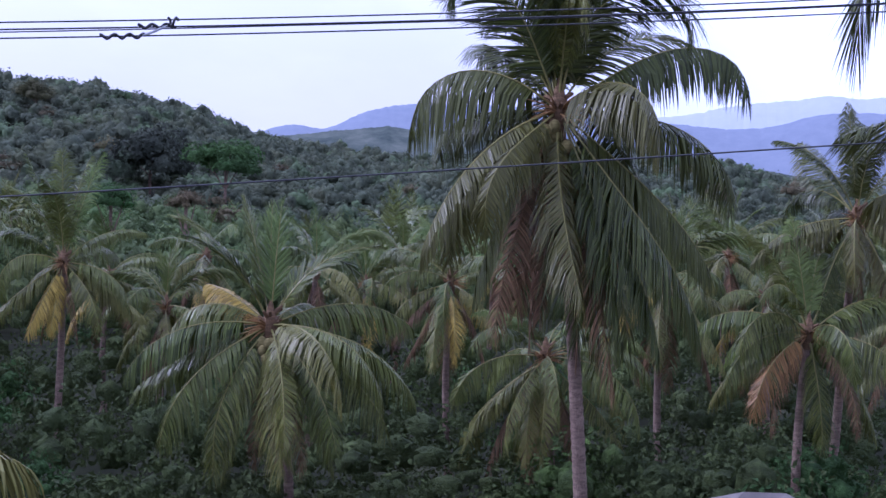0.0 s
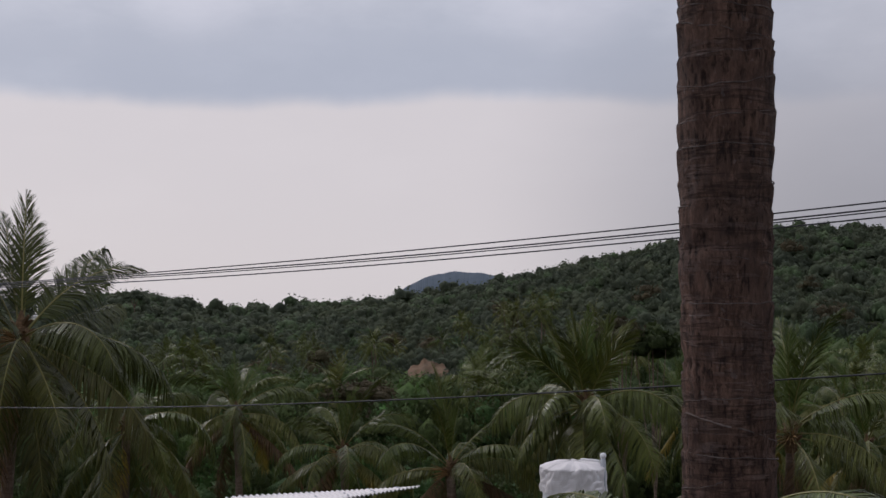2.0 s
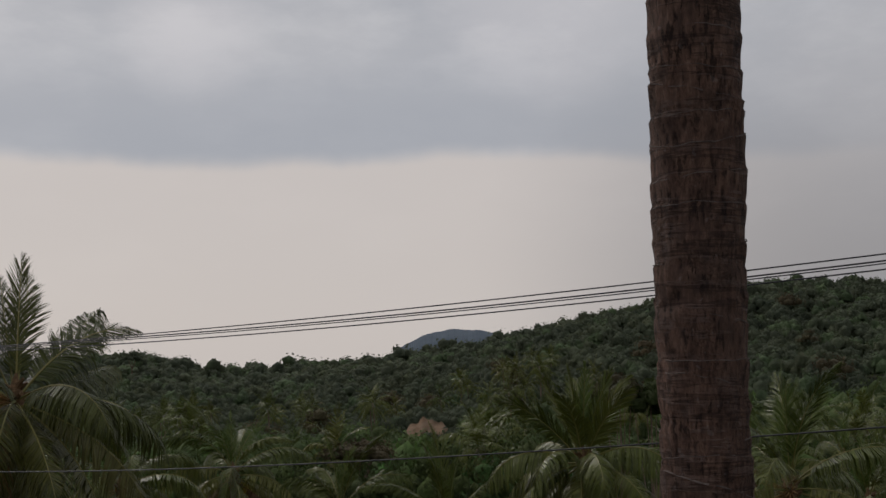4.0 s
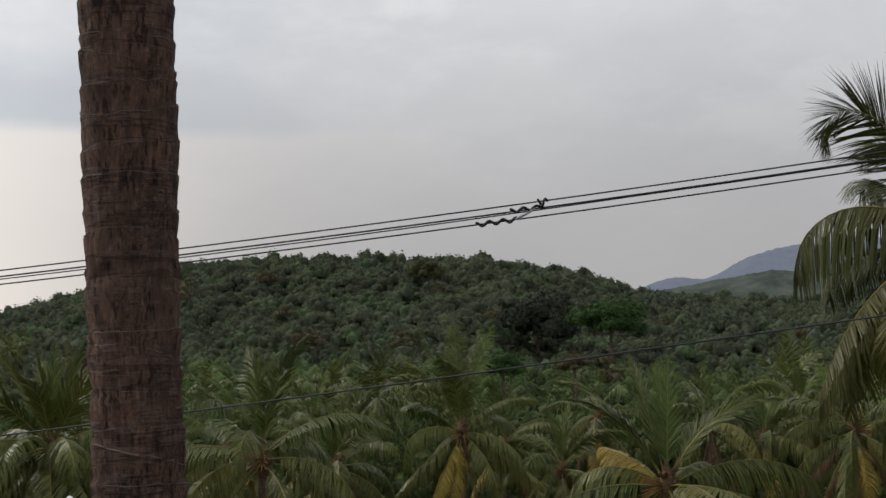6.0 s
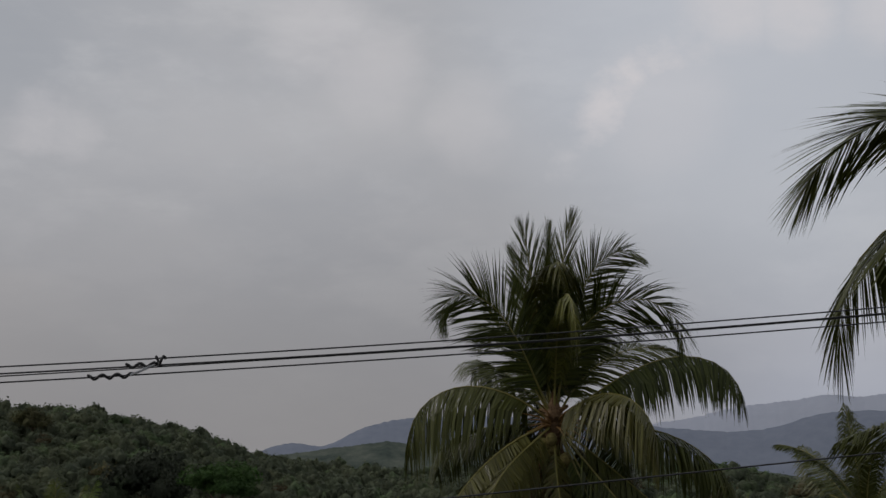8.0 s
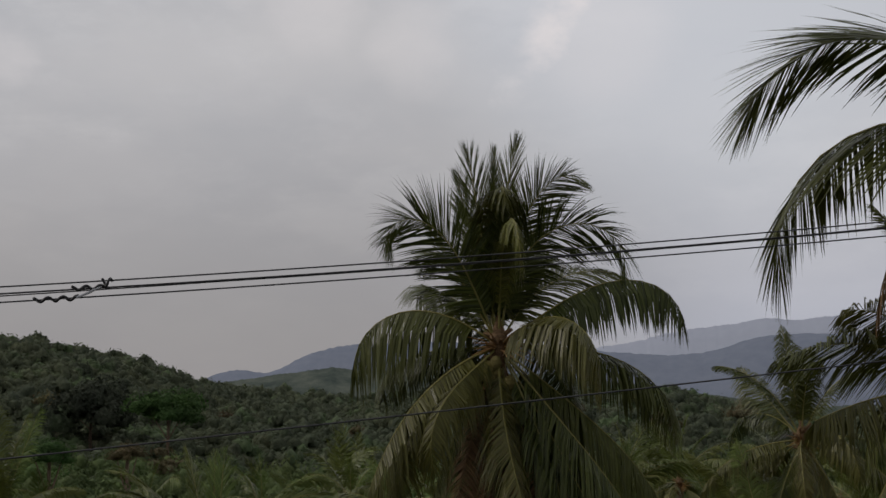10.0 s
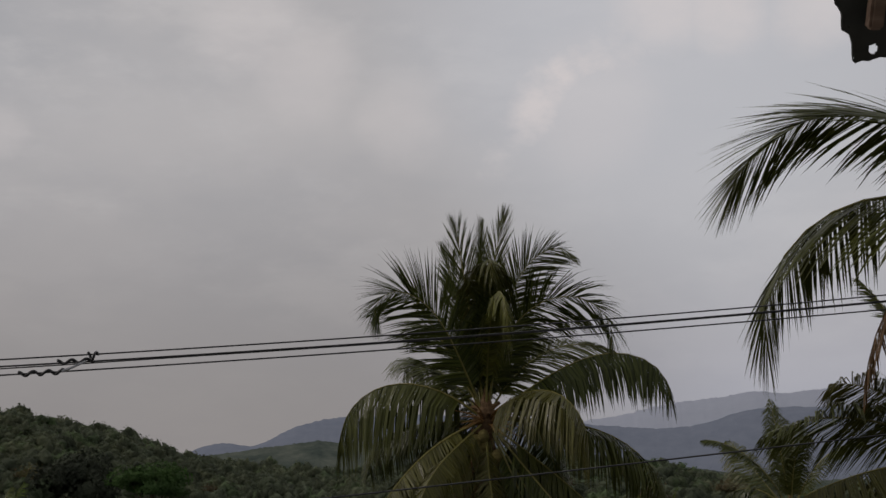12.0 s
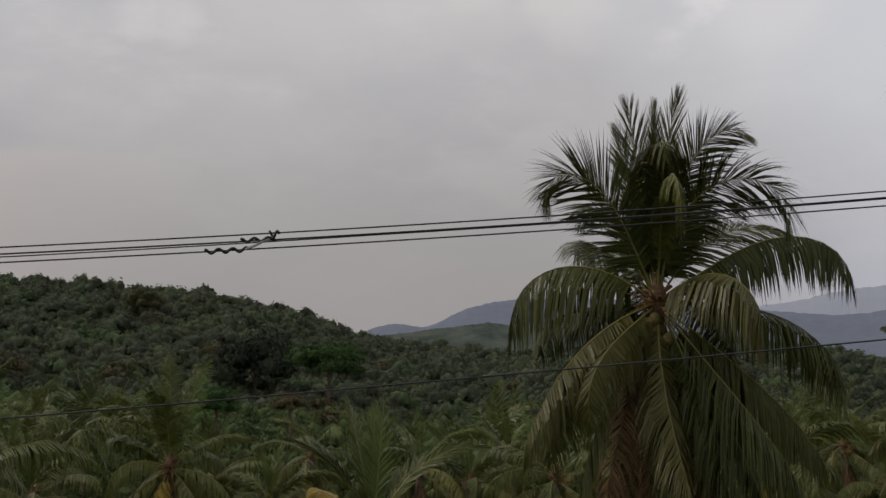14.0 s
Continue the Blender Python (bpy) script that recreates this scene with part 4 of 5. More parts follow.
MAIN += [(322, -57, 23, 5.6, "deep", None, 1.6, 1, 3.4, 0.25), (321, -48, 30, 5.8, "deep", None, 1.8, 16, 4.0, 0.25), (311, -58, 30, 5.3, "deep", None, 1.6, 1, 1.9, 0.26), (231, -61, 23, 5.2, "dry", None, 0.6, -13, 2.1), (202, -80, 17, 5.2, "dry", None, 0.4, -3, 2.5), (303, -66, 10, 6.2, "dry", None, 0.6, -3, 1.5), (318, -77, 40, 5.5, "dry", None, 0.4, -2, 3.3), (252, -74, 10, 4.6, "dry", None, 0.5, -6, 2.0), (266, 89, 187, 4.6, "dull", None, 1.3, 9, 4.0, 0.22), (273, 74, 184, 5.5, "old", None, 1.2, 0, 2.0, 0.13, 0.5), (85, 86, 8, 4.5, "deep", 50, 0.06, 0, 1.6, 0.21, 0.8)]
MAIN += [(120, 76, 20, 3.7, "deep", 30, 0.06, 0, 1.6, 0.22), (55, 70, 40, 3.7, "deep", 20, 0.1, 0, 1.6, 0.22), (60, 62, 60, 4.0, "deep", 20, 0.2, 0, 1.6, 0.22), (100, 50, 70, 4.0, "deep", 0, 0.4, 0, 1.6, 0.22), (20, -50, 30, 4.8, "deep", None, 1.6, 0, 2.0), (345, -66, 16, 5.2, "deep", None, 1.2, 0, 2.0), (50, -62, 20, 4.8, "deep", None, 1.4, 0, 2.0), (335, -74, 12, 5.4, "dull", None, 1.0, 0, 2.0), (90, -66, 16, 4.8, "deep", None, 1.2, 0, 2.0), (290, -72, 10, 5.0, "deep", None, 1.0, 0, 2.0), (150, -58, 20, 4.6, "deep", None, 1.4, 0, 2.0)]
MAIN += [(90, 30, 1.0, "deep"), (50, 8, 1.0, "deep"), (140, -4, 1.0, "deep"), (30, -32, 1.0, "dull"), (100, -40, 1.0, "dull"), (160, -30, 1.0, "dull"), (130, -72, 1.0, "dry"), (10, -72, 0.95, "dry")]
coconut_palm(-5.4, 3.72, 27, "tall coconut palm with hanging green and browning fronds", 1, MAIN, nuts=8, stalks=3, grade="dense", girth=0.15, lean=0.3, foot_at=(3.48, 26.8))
SECOND = [(307, 10, 95, 4.25, "old"), (357, -1, 61, 4.43, "green"), (172, -17, 27, 4.22, "green"), (164, 30, 140, 4.23, "green"), (102, 72, 24, 3.7, "young", 24, 0.2), (80, 78, 24, 3.6, "young", 12, 0.08), (125, 66, 16, 3.9, "green", 23, 0.2), (43, 61, 109, 4.19, "green", 11, 0.08), (27, 23, 63, 4.21, "green"), (160, 60, 46, 4.2, "green", 24, 0.2), (282, -56, 10, 4.14, "old"), (291, -25, 45, 4.19, "old"), (320, -29, 44, 4.19, "green"), (221, -44, 64, 4.36, "old"), (349, -22, 44, 4.27, "old"), (207, -23, 61, 4.43, "green"), (250, -70, 20, 3.8, "dry"), (300, -68, 20, 3.8, "dry"), (70, 20, 70, 4.3, "green")]
SECOND += [(120, 10, 70, 4.3, "green"), (10, 62, 70, 3.9, "green", 30, 0.08), (200, 66, 60, 3.7, "green", 10, 0.08), (146, 30, 22, 2.6, "yellow"), (80, -40, 40, 4.2, "old"), (332, 6, 82, 4.3, "green"), (188, 8, 70, 4.2, "green"), (306, -52, 30, 4.1, "dry"), (215, -62, 20, 4.0, "old"), (338, -50, 26, 4.1, "old")]
coconut_palm(7.66, -6.5, 33, "coconut palm with yellow-green nuts among drooping fronds", 2, SECOND, nuts=16, stalks=2, size=0.95, grade="fine")
YELLOWING = [(116, 86, 14, 4.1, "green", 0, 0.08), (19, 74, 6, 4.1, "young", 30, 0.1), (172, 73, 12, 4.1, "green", 40, 0.1), (206, 26, 150, 3.3, "green"), (20, 46, 65, 3.3, "green"), (0, -1, 92, 3.4, "green"), (154, 32, 41, 3.3, "green", 40, 0.3), (209, -32, 18, 3.3, "old"), (242, -52, 12, 3.0, "yellow"), (268, -62, 12, 2.8, "yellow"), (9, -29, 12, 3.5, "old"), (60, 80, 20, 4.0, "green", 0, 0.1), (270, 84, 60, 3.6, "green", 10, 0.2), (150, 62, 40, 3.8, "green", 50, 0.15), (320, -62, 20, 3.0, "dry"), (225, -66, 20, 3.0, "dry"), (60, 30, 80, 3.3, "green"), (100, 10, 80, 3.3, "green")]
YELLOWING += [(140, -10, 60, 3.3, "old"), (40, -20, 60, 3.3, "old"), (330, -30, 50, 3.2, "old")]
coconut_palm(16.87, -3.73, 47, "coconut palm with one yellowing hanging frond", 3, YELLOWING, size=0.85)
coconut_palm(12.36, -5.7, 52, "slender coconut palm in the grove", 4, n=20, low=-50, size=0.8)
coconut_palm(-0.64, -4.37, 44, "coconut palm with brown withered fronds hanging below the crown", 5, n=24, low=-74, dry=0.25, size=0.8)
coconut_palm(-5.15, -7.68, 37, "coconut palm with bright orange flower stalks", 6, n=27, low=-70, high=60, size=0.9, stalks=5)
DYING = [(224, -10, 72, 3.6, "orange"), (292, -21, 63, 3.6, "dry"), (212, 37, 116, 3.6, "old"), (209, 9, 87, 3.6, "green"), (35, 20, 26, 3.6, "green"), (32, -19, 6, 3.6, "old"), (280, 29, 140, 3.4, "green"), (220, 63, 114, 3.6, "green"), (84, 52, 4, 3.6, "young", 10, 0.1), (70, 73, 81, 3.6, "young", 10, 0.1), (44, 55, 42, 3.6, "green", 50, 0.2), (225, -33, 60, 3.4, "dry"), (276, -56, 30, 3.3, "old"), (140, 66, 30, 3.6, "green", 50, 0.15), (110, 76, 10, 3.4, "young", 0, 0.1), (10, 40, 70, 3.6, "green"), (120, 10, 80, 3.6, "green"), (70, 0, 80, 3.6, "old"), (160, -20, 50, 3.5, "old")]
DYING += [(330, 5, 80, 3.5, "old"), (180, 30, 80, 3.5, "green"), (340, -40, 40, 3.4, "old")]
coconut_palm(-16.9, -6.05, 36, "coconut palm with an orange-brown dying frond", 7, DYING, size=0.85)
ABOVE = [(131, 46, 141, 3.5, "deep"), (114, 41, 6, 3.6, "deep", None, 0.7), (81, 62, 4, 3.6, "deep", None, 0.7), (60, 75, 53, 3.6, "deep", None, 0.7), (197, -1, 53, 3.6, "dull"), (247, -3, 73, 3.6, "dull"), (40, 38, 103, 3.4, "deep"), (280, 20, 110, 3.5, "dull"), (150, 66, 60, 3.5, "deep", None, 0.7), (20, 62, 60, 3.5, "deep", None, 0.7), (100, 78, 10, 3.5, "deep", None, 0.7), (270, 80, 90, 3.3, "deep", None, 0.7), (320, -10, 60, 3.5, "dull"), (350, 10, 80, 3.5, "deep"), (225, -40, 40, 3.4, "deep"), (300, -50, 30, 3.4, "dull"), (265, -68, 20, 3.2, "dry"), (330, -62, 20, 3.2, "dry"), (170, -20, 50, 3.4, "dull"), (90, 20, 80, 3.5, "deep")]
ABOVE += [(60, -20, 60, 3.4, "dull"), (130, -30, 50, 3.4, "dull")]
coconut_palm(-18.75, -0.85, 38, "coconut palm standing above its neighbours", 8, ABOVE, size=0.85)
coconut_palm(-10.6, -4.0, 46, "coconut palm behind the tall one", 9, n=24, low=-70, dry=0.2, size=0.9)
coconut_palm(-13.3, -2.8, 58, "coconut palm in the back of the grove", 10, n=22, low=-50, size=0.9)
WEST = [(165, 57, 22, 3.59, "deep", 15, 0.08), (138, 65, 37, 3.62, "deep", 26, 0.08), (180, 46, 2, 3.51, "deep", 20, 0.2), (114, 37, 9, 3.61, "deep"), (112, 5, 62, 3.58, "deep"), (123, 13, 2, 3.65, "deep"), (240, 20, 50, 3.4, "deep"), (327, 1, 105, 3.58, "dull"), (344, -18, 25, 3.62, "dull"), (60, 10, 80, 3.4, "deep"), (250, 50, 60, 3.4, "deep", 10, 0.2), (210, 30, 70, 3.4, "deep"), (20, -30, 40, 3.5, "dull"), (280, -35, 40, 3.5, "dull"), (310, -55, 25, 3.4, "dry"), (255, -20, 55, 3.4, "dull"), (45, -20, 50, 3.4, "dull"), (160, -20, 50, 3.4, "dull"), (150, 75, 20, 3.3, "deep", 10, 0.08)]
WEST += [(90, 50, 60, 3.4, "deep", 40, 0.2), (5, 20, 80, 3.4, "deep"), (300, 30, 90, 3.3, "deep"), (350, -62, 20, 3.2, "dull"), (270, -65, 20, 3.2, "dry")]
coconut_palm(60.45, 0.0, 26, "tall coconut palm with a full crown", 26, WEST, size=0.8, limp=1.2, grade="fine")
coconut_palm(55.86, -3.95, 32, "coconut palm with drooping fronds", 12, n=26, low=-60, size=0.66)
coconut_palm(51.0, -3.6, 40, "coconut palm with arching pale fronds", 13, n=22, low=-40, size=0.66)
UPRIGHT = [(100, 86, 6, 2.35, "young", 60, 0.08, 0, 1.6, 0.2), (175, 82, 6, 2.3, "green", 50, 0.08, 0, 1.6, 0.22), (10, 76, 14, 2.3, "green", 50, 0.1, 0, 1.6, 0.24), (185, 66, 14, 2.5, "green", 50, 0.12, 0, 1.6, 0.25), (350, 58, 24, 2.4, "green", -50, 0.15, 0, 1.6, 0.25), (200, 50, 34, 2.6, "green", 40, 0.2, 0, 1.6, 0.25), (60, 70, 30, 2.4, "green", 20, 0.15, 0, 1.6, 0.24), (130, 68, 30, 2.4, "green", 20, 0.15, 0, 1.6, 0.24), (280, 74, 60, 2.3, "green", 0, 0.2, 0, 1.6, 0.22), (165, 30, 80, 2.7, "green")]
UPRIGHT += [(5, 28, 80, 2.7, "green"), (225, 25, 95, 2.6, "green"), (315, 25, 95, 2.6, "green"), (270, 30, 110, 2.4, "green"), (190, 2, 75, 2.7, "old"), (345, 0, 75, 3.1, "green"), (320, -14, 46, 3.2, "green"), (240, -10, 70, 2.6, "old"), (300, -10, 70, 2.6, "old"), (120, 20, 80, 2.6, "green"), (60, 20, 80, 2.6, "green"), (210, -34, 40, 2.5, "old"), (330, -36, 40, 2.5, "old"), (265, -40, 40, 2.4, "old")]
coconut_palm(35.1, -3.2, 30, "young coconut palm with upright fronds", 14, UPRIGHT, size=0.65, stalks=0, limp=0.9, grade="fine")
coconut_palm(41.3, -6.2, 30, "young coconut palm low in the grove", 15, n=18, low=-20, size=0.6)
coconut_palm(26.0, -4.4, 30, "coconut palm with long side fronds", 16, n=22, low=-50, size=0.8)
LOW = [(340, 38, 71, 3.23, "green"), (310, 24, 51, 3.08, "green"), (275, 29, 48, 3.2, "green"), (350, -30, 40, 2.9, "old"), (130, 25, 70, 2.8, "green"), (90, 20, 70, 3.1, "green"), (30, 10, 70, 3.1, "green"), (170, 10, 70, 3.0, "green"), (295, -20, 50, 3.0, "old"), (50, -20, 50, 3.0, "old"), (140, -20, 50, 3.0, "old")]
coconut_palm(29.74, -9.14, 15, "low coconut palm with large arching fronds", 17, LOW, size=0.7, stalks=0, limp=0.9, grade="fine")
NEAREST = [(157, 37, 54, 2.98, "green"), (334, 26, 48, 3.28, "old"), (321, 10, 4, 3.24, "dry"), (280, 0, 60, 3.0, "old"), (240, 0, 60, 3.0, "green"), (30, -20, 60, 2.8, "green"), (80, -10, 60, 2.8, "green"), (130, -10, 60, 2.8, "green"), (180, -10, 60, 2.8, "green"), (300, -40, 30, 2.8, "old"), (0, -40, 30, 2.8, "old")]
coconut_palm(30, -12, 12, "low coconut palm with one long pale frond", 19, NEAREST, size=0.6, stalks=0, limp=1.1, grade="fine")
coconut_palm(22.7, -5.0, 50, "coconut palm with brown lower fronds", 18, n=24, low=-70, dry=0.25, size=0.85)
coconut_palm(46.2, -5.4, 34, "coconut palm among bushes", 20, n=20, low=-40, size=0.6)
coconut_palm(3.3, -4.6, 60, "coconut palm in the back of the grove", 21, n=22, low=-50, size=0.85)
coconut_palm(-21.5, -5.0, 44, "coconut palm at the edge of the grove", 22, n=22, low=-60, size=0.85)
FANNED = [(210, 20, 38, 3.9, "deep", 40, 0.25), (220, 30, 33, 3.3, "dull", 30, 0.3), (214, -2, 15, 3.7, "dull"), (140, 74, 20, 3.0, "deep", 0, 0.1), (60, 70, 30, 3.2, "deep", 0, 0.1), (20, 60, 50, 3.6, "deep", -60, 0.15), (340, 30, 80, 3.6, "deep"), (290, 10, 80, 3.6, "deep"), (260, -30, 50, 3.6, "dull"), (200, -30, 50, 3.6, "dull"),
          (320, -30, 50, 3.6, "dull"), (240, -60, 20, 3.4, "dull"), (300, -64, 20, 3.4, "dry"), (180, -44, 36, 3.5, "dull"), (100, 10, 80, 3.6, "deep"), (60, 10, 80, 3.6, "deep"), (120, -40, 40, 3.5, "dull"), (40, -40, 40, 3.5, "dull"), (270, 82, 80, 3.2, "deep", 0, 0.3)]
coconut_palm(-26, 1.5, 20, "dark coconut palm with fanned upper fronds", 24, FANNED, size=0.85)
coconut_palm(64.5, -4.0, 30, "coconut palm at the edge of the grove", 23, n=22, low=-60, size=0.85)


for k, (az, el, d) in enumerate(((30.5, -3.6, 58), (27.6, -4.0, 44), (23.6, -3.2, 62), (14.9, -4.4, 58), (10.6, -3.4, 60), (5.6, -3.9, 50), (1.6, -3.3, 62), (-2.6, -3.6, 56), (-8.2, -3.4, 60), (-15.0, -4.6, 48), (-20.2, -3.6, 52))):
    coconut_palm(az, el, d, "slim coconut palm in the middle of the grove", 60 + k, n=15, low=-66, dry=0.2, size=0.78, stalks=1, young=0.2)


# palms that fill the valley, with a crown in one piece
def far_crown(seed):
    rng = random.Random(seed)
    vs, fs = [], []
    for k in range(19):
        s = k / 18
        e = 86 - 130 * s
        i = min(range(len(ELEVATIONS)), key=lambda j: abs(ELEVATIONS[j] - e))
        v, f = frond_shape(e + rng.uniform(-8, 8), BENDS[i], 4.2 * rng.uniform(0.8, 1.05), 30, DROOPS[i], VEES[i], rng, 0.085, 1.0, rng.uniform(-20, 20), rng.uniform(-50, 50), 6, 3, joints=2)
        R = Matrix.Rotation(k * 2.4 + rng.uniform(-0.3, 0.3), 3, "Z")
        o = len(vs)
        vs += [R @ p for p in v]
        fs += [tuple(j + o for j in q) for q in f]
    return mesh_of("crown", vs, fs, M_FROND_OLD if seed == 0 else M_FROND)


FAR_CROWNS = [far_crown(k) for k in range(5)]
FAR_TRUNK = trunk_mesh((0, 0, 0), (0, 0, 9), 0.18, 0.13, 0.4, 3, 0.6, 6)


def fill_palms():
    rng = random.Random(31)
    k = 0
    while k < 115:
        az = rng.uniform(34, 66) if rng.random() < 0.6 else rng.uniform(-28, 34)
        deep = 320 if az > 34 else 150
        d = math.sqrt(rng.uniform(72 ** 2, deep ** 2))
        p = place(az, d, 0)
        if (p - CLEARING).length < 14 or hides_single(az, d, 9.0):
            continue
        z = float(ground_z(np.array(p.x), np.array(p.y)))
        palm = holder("coconut_palm", (p.x, p.y, z - 0.1), "coconut palm among the trees of the valley", "palm tree", "valley palms")
        s = rng.uniform(0.62, 0.95)
        child("trunk", FAR_TRUNK, palm, m=Matrix.Scale(s, 4))
        child("crown", FAR_CROWNS[k % 5], palm, m=Matrix.Translation((0, 0, 9 * s)) @ Matrix.Rotation(rng.uniform(0, 6.28), 4, "Z") @ Matrix.Scale(0.95, 4))
        k += 1


fill_palms()


# ---- the palm beside the house: its trunk stands close by ----
def near_palm():
    rng = random.Random(8)
    foot = Vector((-2.131, 3.469, -0.1))
    palm = holder("coconut_palm", foot, "close grey-brown coconut palm trunk with ring scars and cracks", "palm tree", "coconut palms")
    sides, top, dz = 48, 15.0, 0.016
    rows = int(top / dz)
    marks, z = [], 0.2
    while z < top:
        marks.append((z, rng.uniform(-0.045, 0.045), rng.uniform(0, 6.28), rng.uniform(0.5, 1.0)))
        z += rng.uniform(0.055, 0.13)
    vs, fs = [], []
    for i in range(rows + 1):
        z = i * dz
        near_marks = [m for m in marks if abs(m[0] - z) < 0.3]
        for k in range(sides):
            a = 2 * math.pi * k / sides
            r = 0.148 - 0.0008 * z + 0.09 * max(0, 1 - z / 1.6) ** 2
            r += 0.010 * noise.noise(Vector((math.cos(a) * 0.8, math.sin(a) * 0.8, z * 1.4)))
            r += 0.006 * noise.noise(Vector((math.cos(a) * 3, math.sin(a) * 3, z * 5)))
            r += 0.007 * noise.noise(Vector((math.cos(a) * 7, math.sin(a) * 7, z * 15)))
            for mz, slope, ph, depth in near_marks:
                h = z - (mz + slope * math.cos(a - ph))
                if 0 <= h < 0.09:
                    r -= 0.0070 * depth * (1 - h / 0.09)
                elif -0.025 < h < 0:
                    r += 0.003 * depth * (1 + h / 0.025)
            vs.append((math.cos(a) * r + 0.006 * math.sin(z * 0.9) + 0.0205 * z, math.sin(a) * r - 0.021 * z, z))
    for i in range(rows):
        for k in range(sides):
            a, b = i * sides + k, i * sides + (k + 1) % sides
            fs.append((a, b, b + sides, a + sides))
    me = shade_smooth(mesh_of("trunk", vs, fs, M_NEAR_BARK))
    child("trunk", me, palm)
    # pale rims of the old leaf scars, a thin broken ring at each
    for mz, slope, ph, depth in marks:
        if not 5.5 < mz < 11.5 or rng.random() < 0.18:
            continue
        a0, span, seg = rng.uniform(0, 6.28), rng.uniform(3.0, 6.0), 36
        pts, radii = [], []
        for k in range(seg + 1):
            a = a0 + span * k / seg
            z = mz + slope * math.cos(a - ph) + 0.006 * noise.noise(Vector((a * 2, mz, 0)))
            i, j = min(int(z / dz), rows), int(a / 6.2832 * sides) % sides
            v = Vector(vs[i * sides + j])
            mid = Vector((0.006 * math.sin(z * 0.9) + 0.0205 * z, -0.021 * z, 0))
            pts.append(Vector((mid.x + (v.x - mid.x) * 0.990, mid.y + (v.y - mid.y) * 0.990, z)))
            radii.append(0.0028 * max(0.1, noise.noise(Vector((a * 3, mz * 7, 1))) + 0.55))
        child("leaf_scar", mesh_of("leaf_scar", *tube(pts, radii, 4), M_SCAR), palm)
    head = Vector((0.31, -0.315, 15.0))
    child("crown_fibre", HEARTS[0], palm, m=Matrix.Translation(head))
    for k in range(24):
        s = k / 23
        child("frond", frond_mesh(85 - 110 * s, "green" if s < 0.7 else "old", k % 3, "mid"), palm, m=Matrix.Translation(head) @ Matrix.Rotation(k * 2.4, 4, "Z"))


near_palm()

# the palm whose frond ends reach in from the side
SIDE = [(145, 53.5, 112, 3.95, "deep", 15, 0.58, -9, 2.5, 0.27), (132, 40, 144, 4.3, "deep", 0, 1.7, -10, 2.2), (104, 34, 106, 4.3, "dry", None, None, -6), (60, 50, 90, 4.5, "deep"), (20, 45, 90, 4.5, "deep"), (330, 25, 100, 4.5, "deep"), (290, 40, 95, 4.4, "deep"), (245, 66, 60, 4.0, "deep"),
        (50, 84, 30, 4.0, "young"), (70, 5, 90, 4.5, "dull"), (10, -12, 70, 4.5, "dull"), (300, -12, 70, 4.5, "dull"), (50, -32, 50, 4.4, "dull"), (270, -60, 20, 4.0, "dull"), (340, -60, 20, 4.0, "dry")]
coconut_palm(-34, 8, 10.0, "near coconut palm with long glossy arching fronds", 41, SIDE, grade="near", nuts=5)

# ---- overhead lines ----
def span_point(s, off, sag_z):
    """A point s metres along the line, which passes 8 m from the eye at bearing 7.8 degrees; s grows to the left."""
    a = radians(7.81)
    return Vector((-math.sin(a) * (8 + off) - math.cos(a) * s, math.cos(a) * (8 + off) - math.sin(a) * s, sag_z))


def wire(name, label, z_of, off, r, s0=-18.0, s1=15.0):
    pts = [span_point(s0 + (s1 - s0) * i / 90, off, z_of(s0 + (s1 - s0) * i / 90)) for i in range(91)]
    ob = new(name, shade_smooth(mesh_of(name, *tube(pts, r, 6), M_WIRE)))
    tagged(ob, label, "cable", "overhead cables")
    return ob


def z_line(s):
    """Height of the uppermost cable."""
    return 9.0614 - 0.06698 * s + 0.00282 * s * s - 0.000036 * s ** 3


def z_low(s):
    """Height of the lowest of the four."""
    return 8.9651 - 0.06766 * s + 0.00263 * s * s + 0.000026 * s ** 3


def z_mid(s):
    return z_line(s) - 0.041 + 0.028 * min(max((s - 4.0) / 5.4, 0.0), 1.0) ** 2


def z_phone(s):
    return 8.0261 - 0.08745 * s + 0.001217 * s * s + 0.000106 * s ** 3


wire("overhead_cable", "thin dark overhead electric cable", z_line, 0.0, 0.0050)
wire("overhead_cable", "thin dark overhead electric cable", z_mid, 0.02, 0.0056)
wire("overhead_cable", "thin dark overhead electric cable", lambda s: z_mid(s) - 0.003 - 0.011 * min(max(s / 2.2, 0.0), 1.0), 0.06, 0.0042)
wire("overhead_cable", "thin dark overhead electric cable", z_low, 0.0, 0.0050)
wire("telephone_cable", "thin black low-hung service cable", z_phone, 0.0, 0.0056)


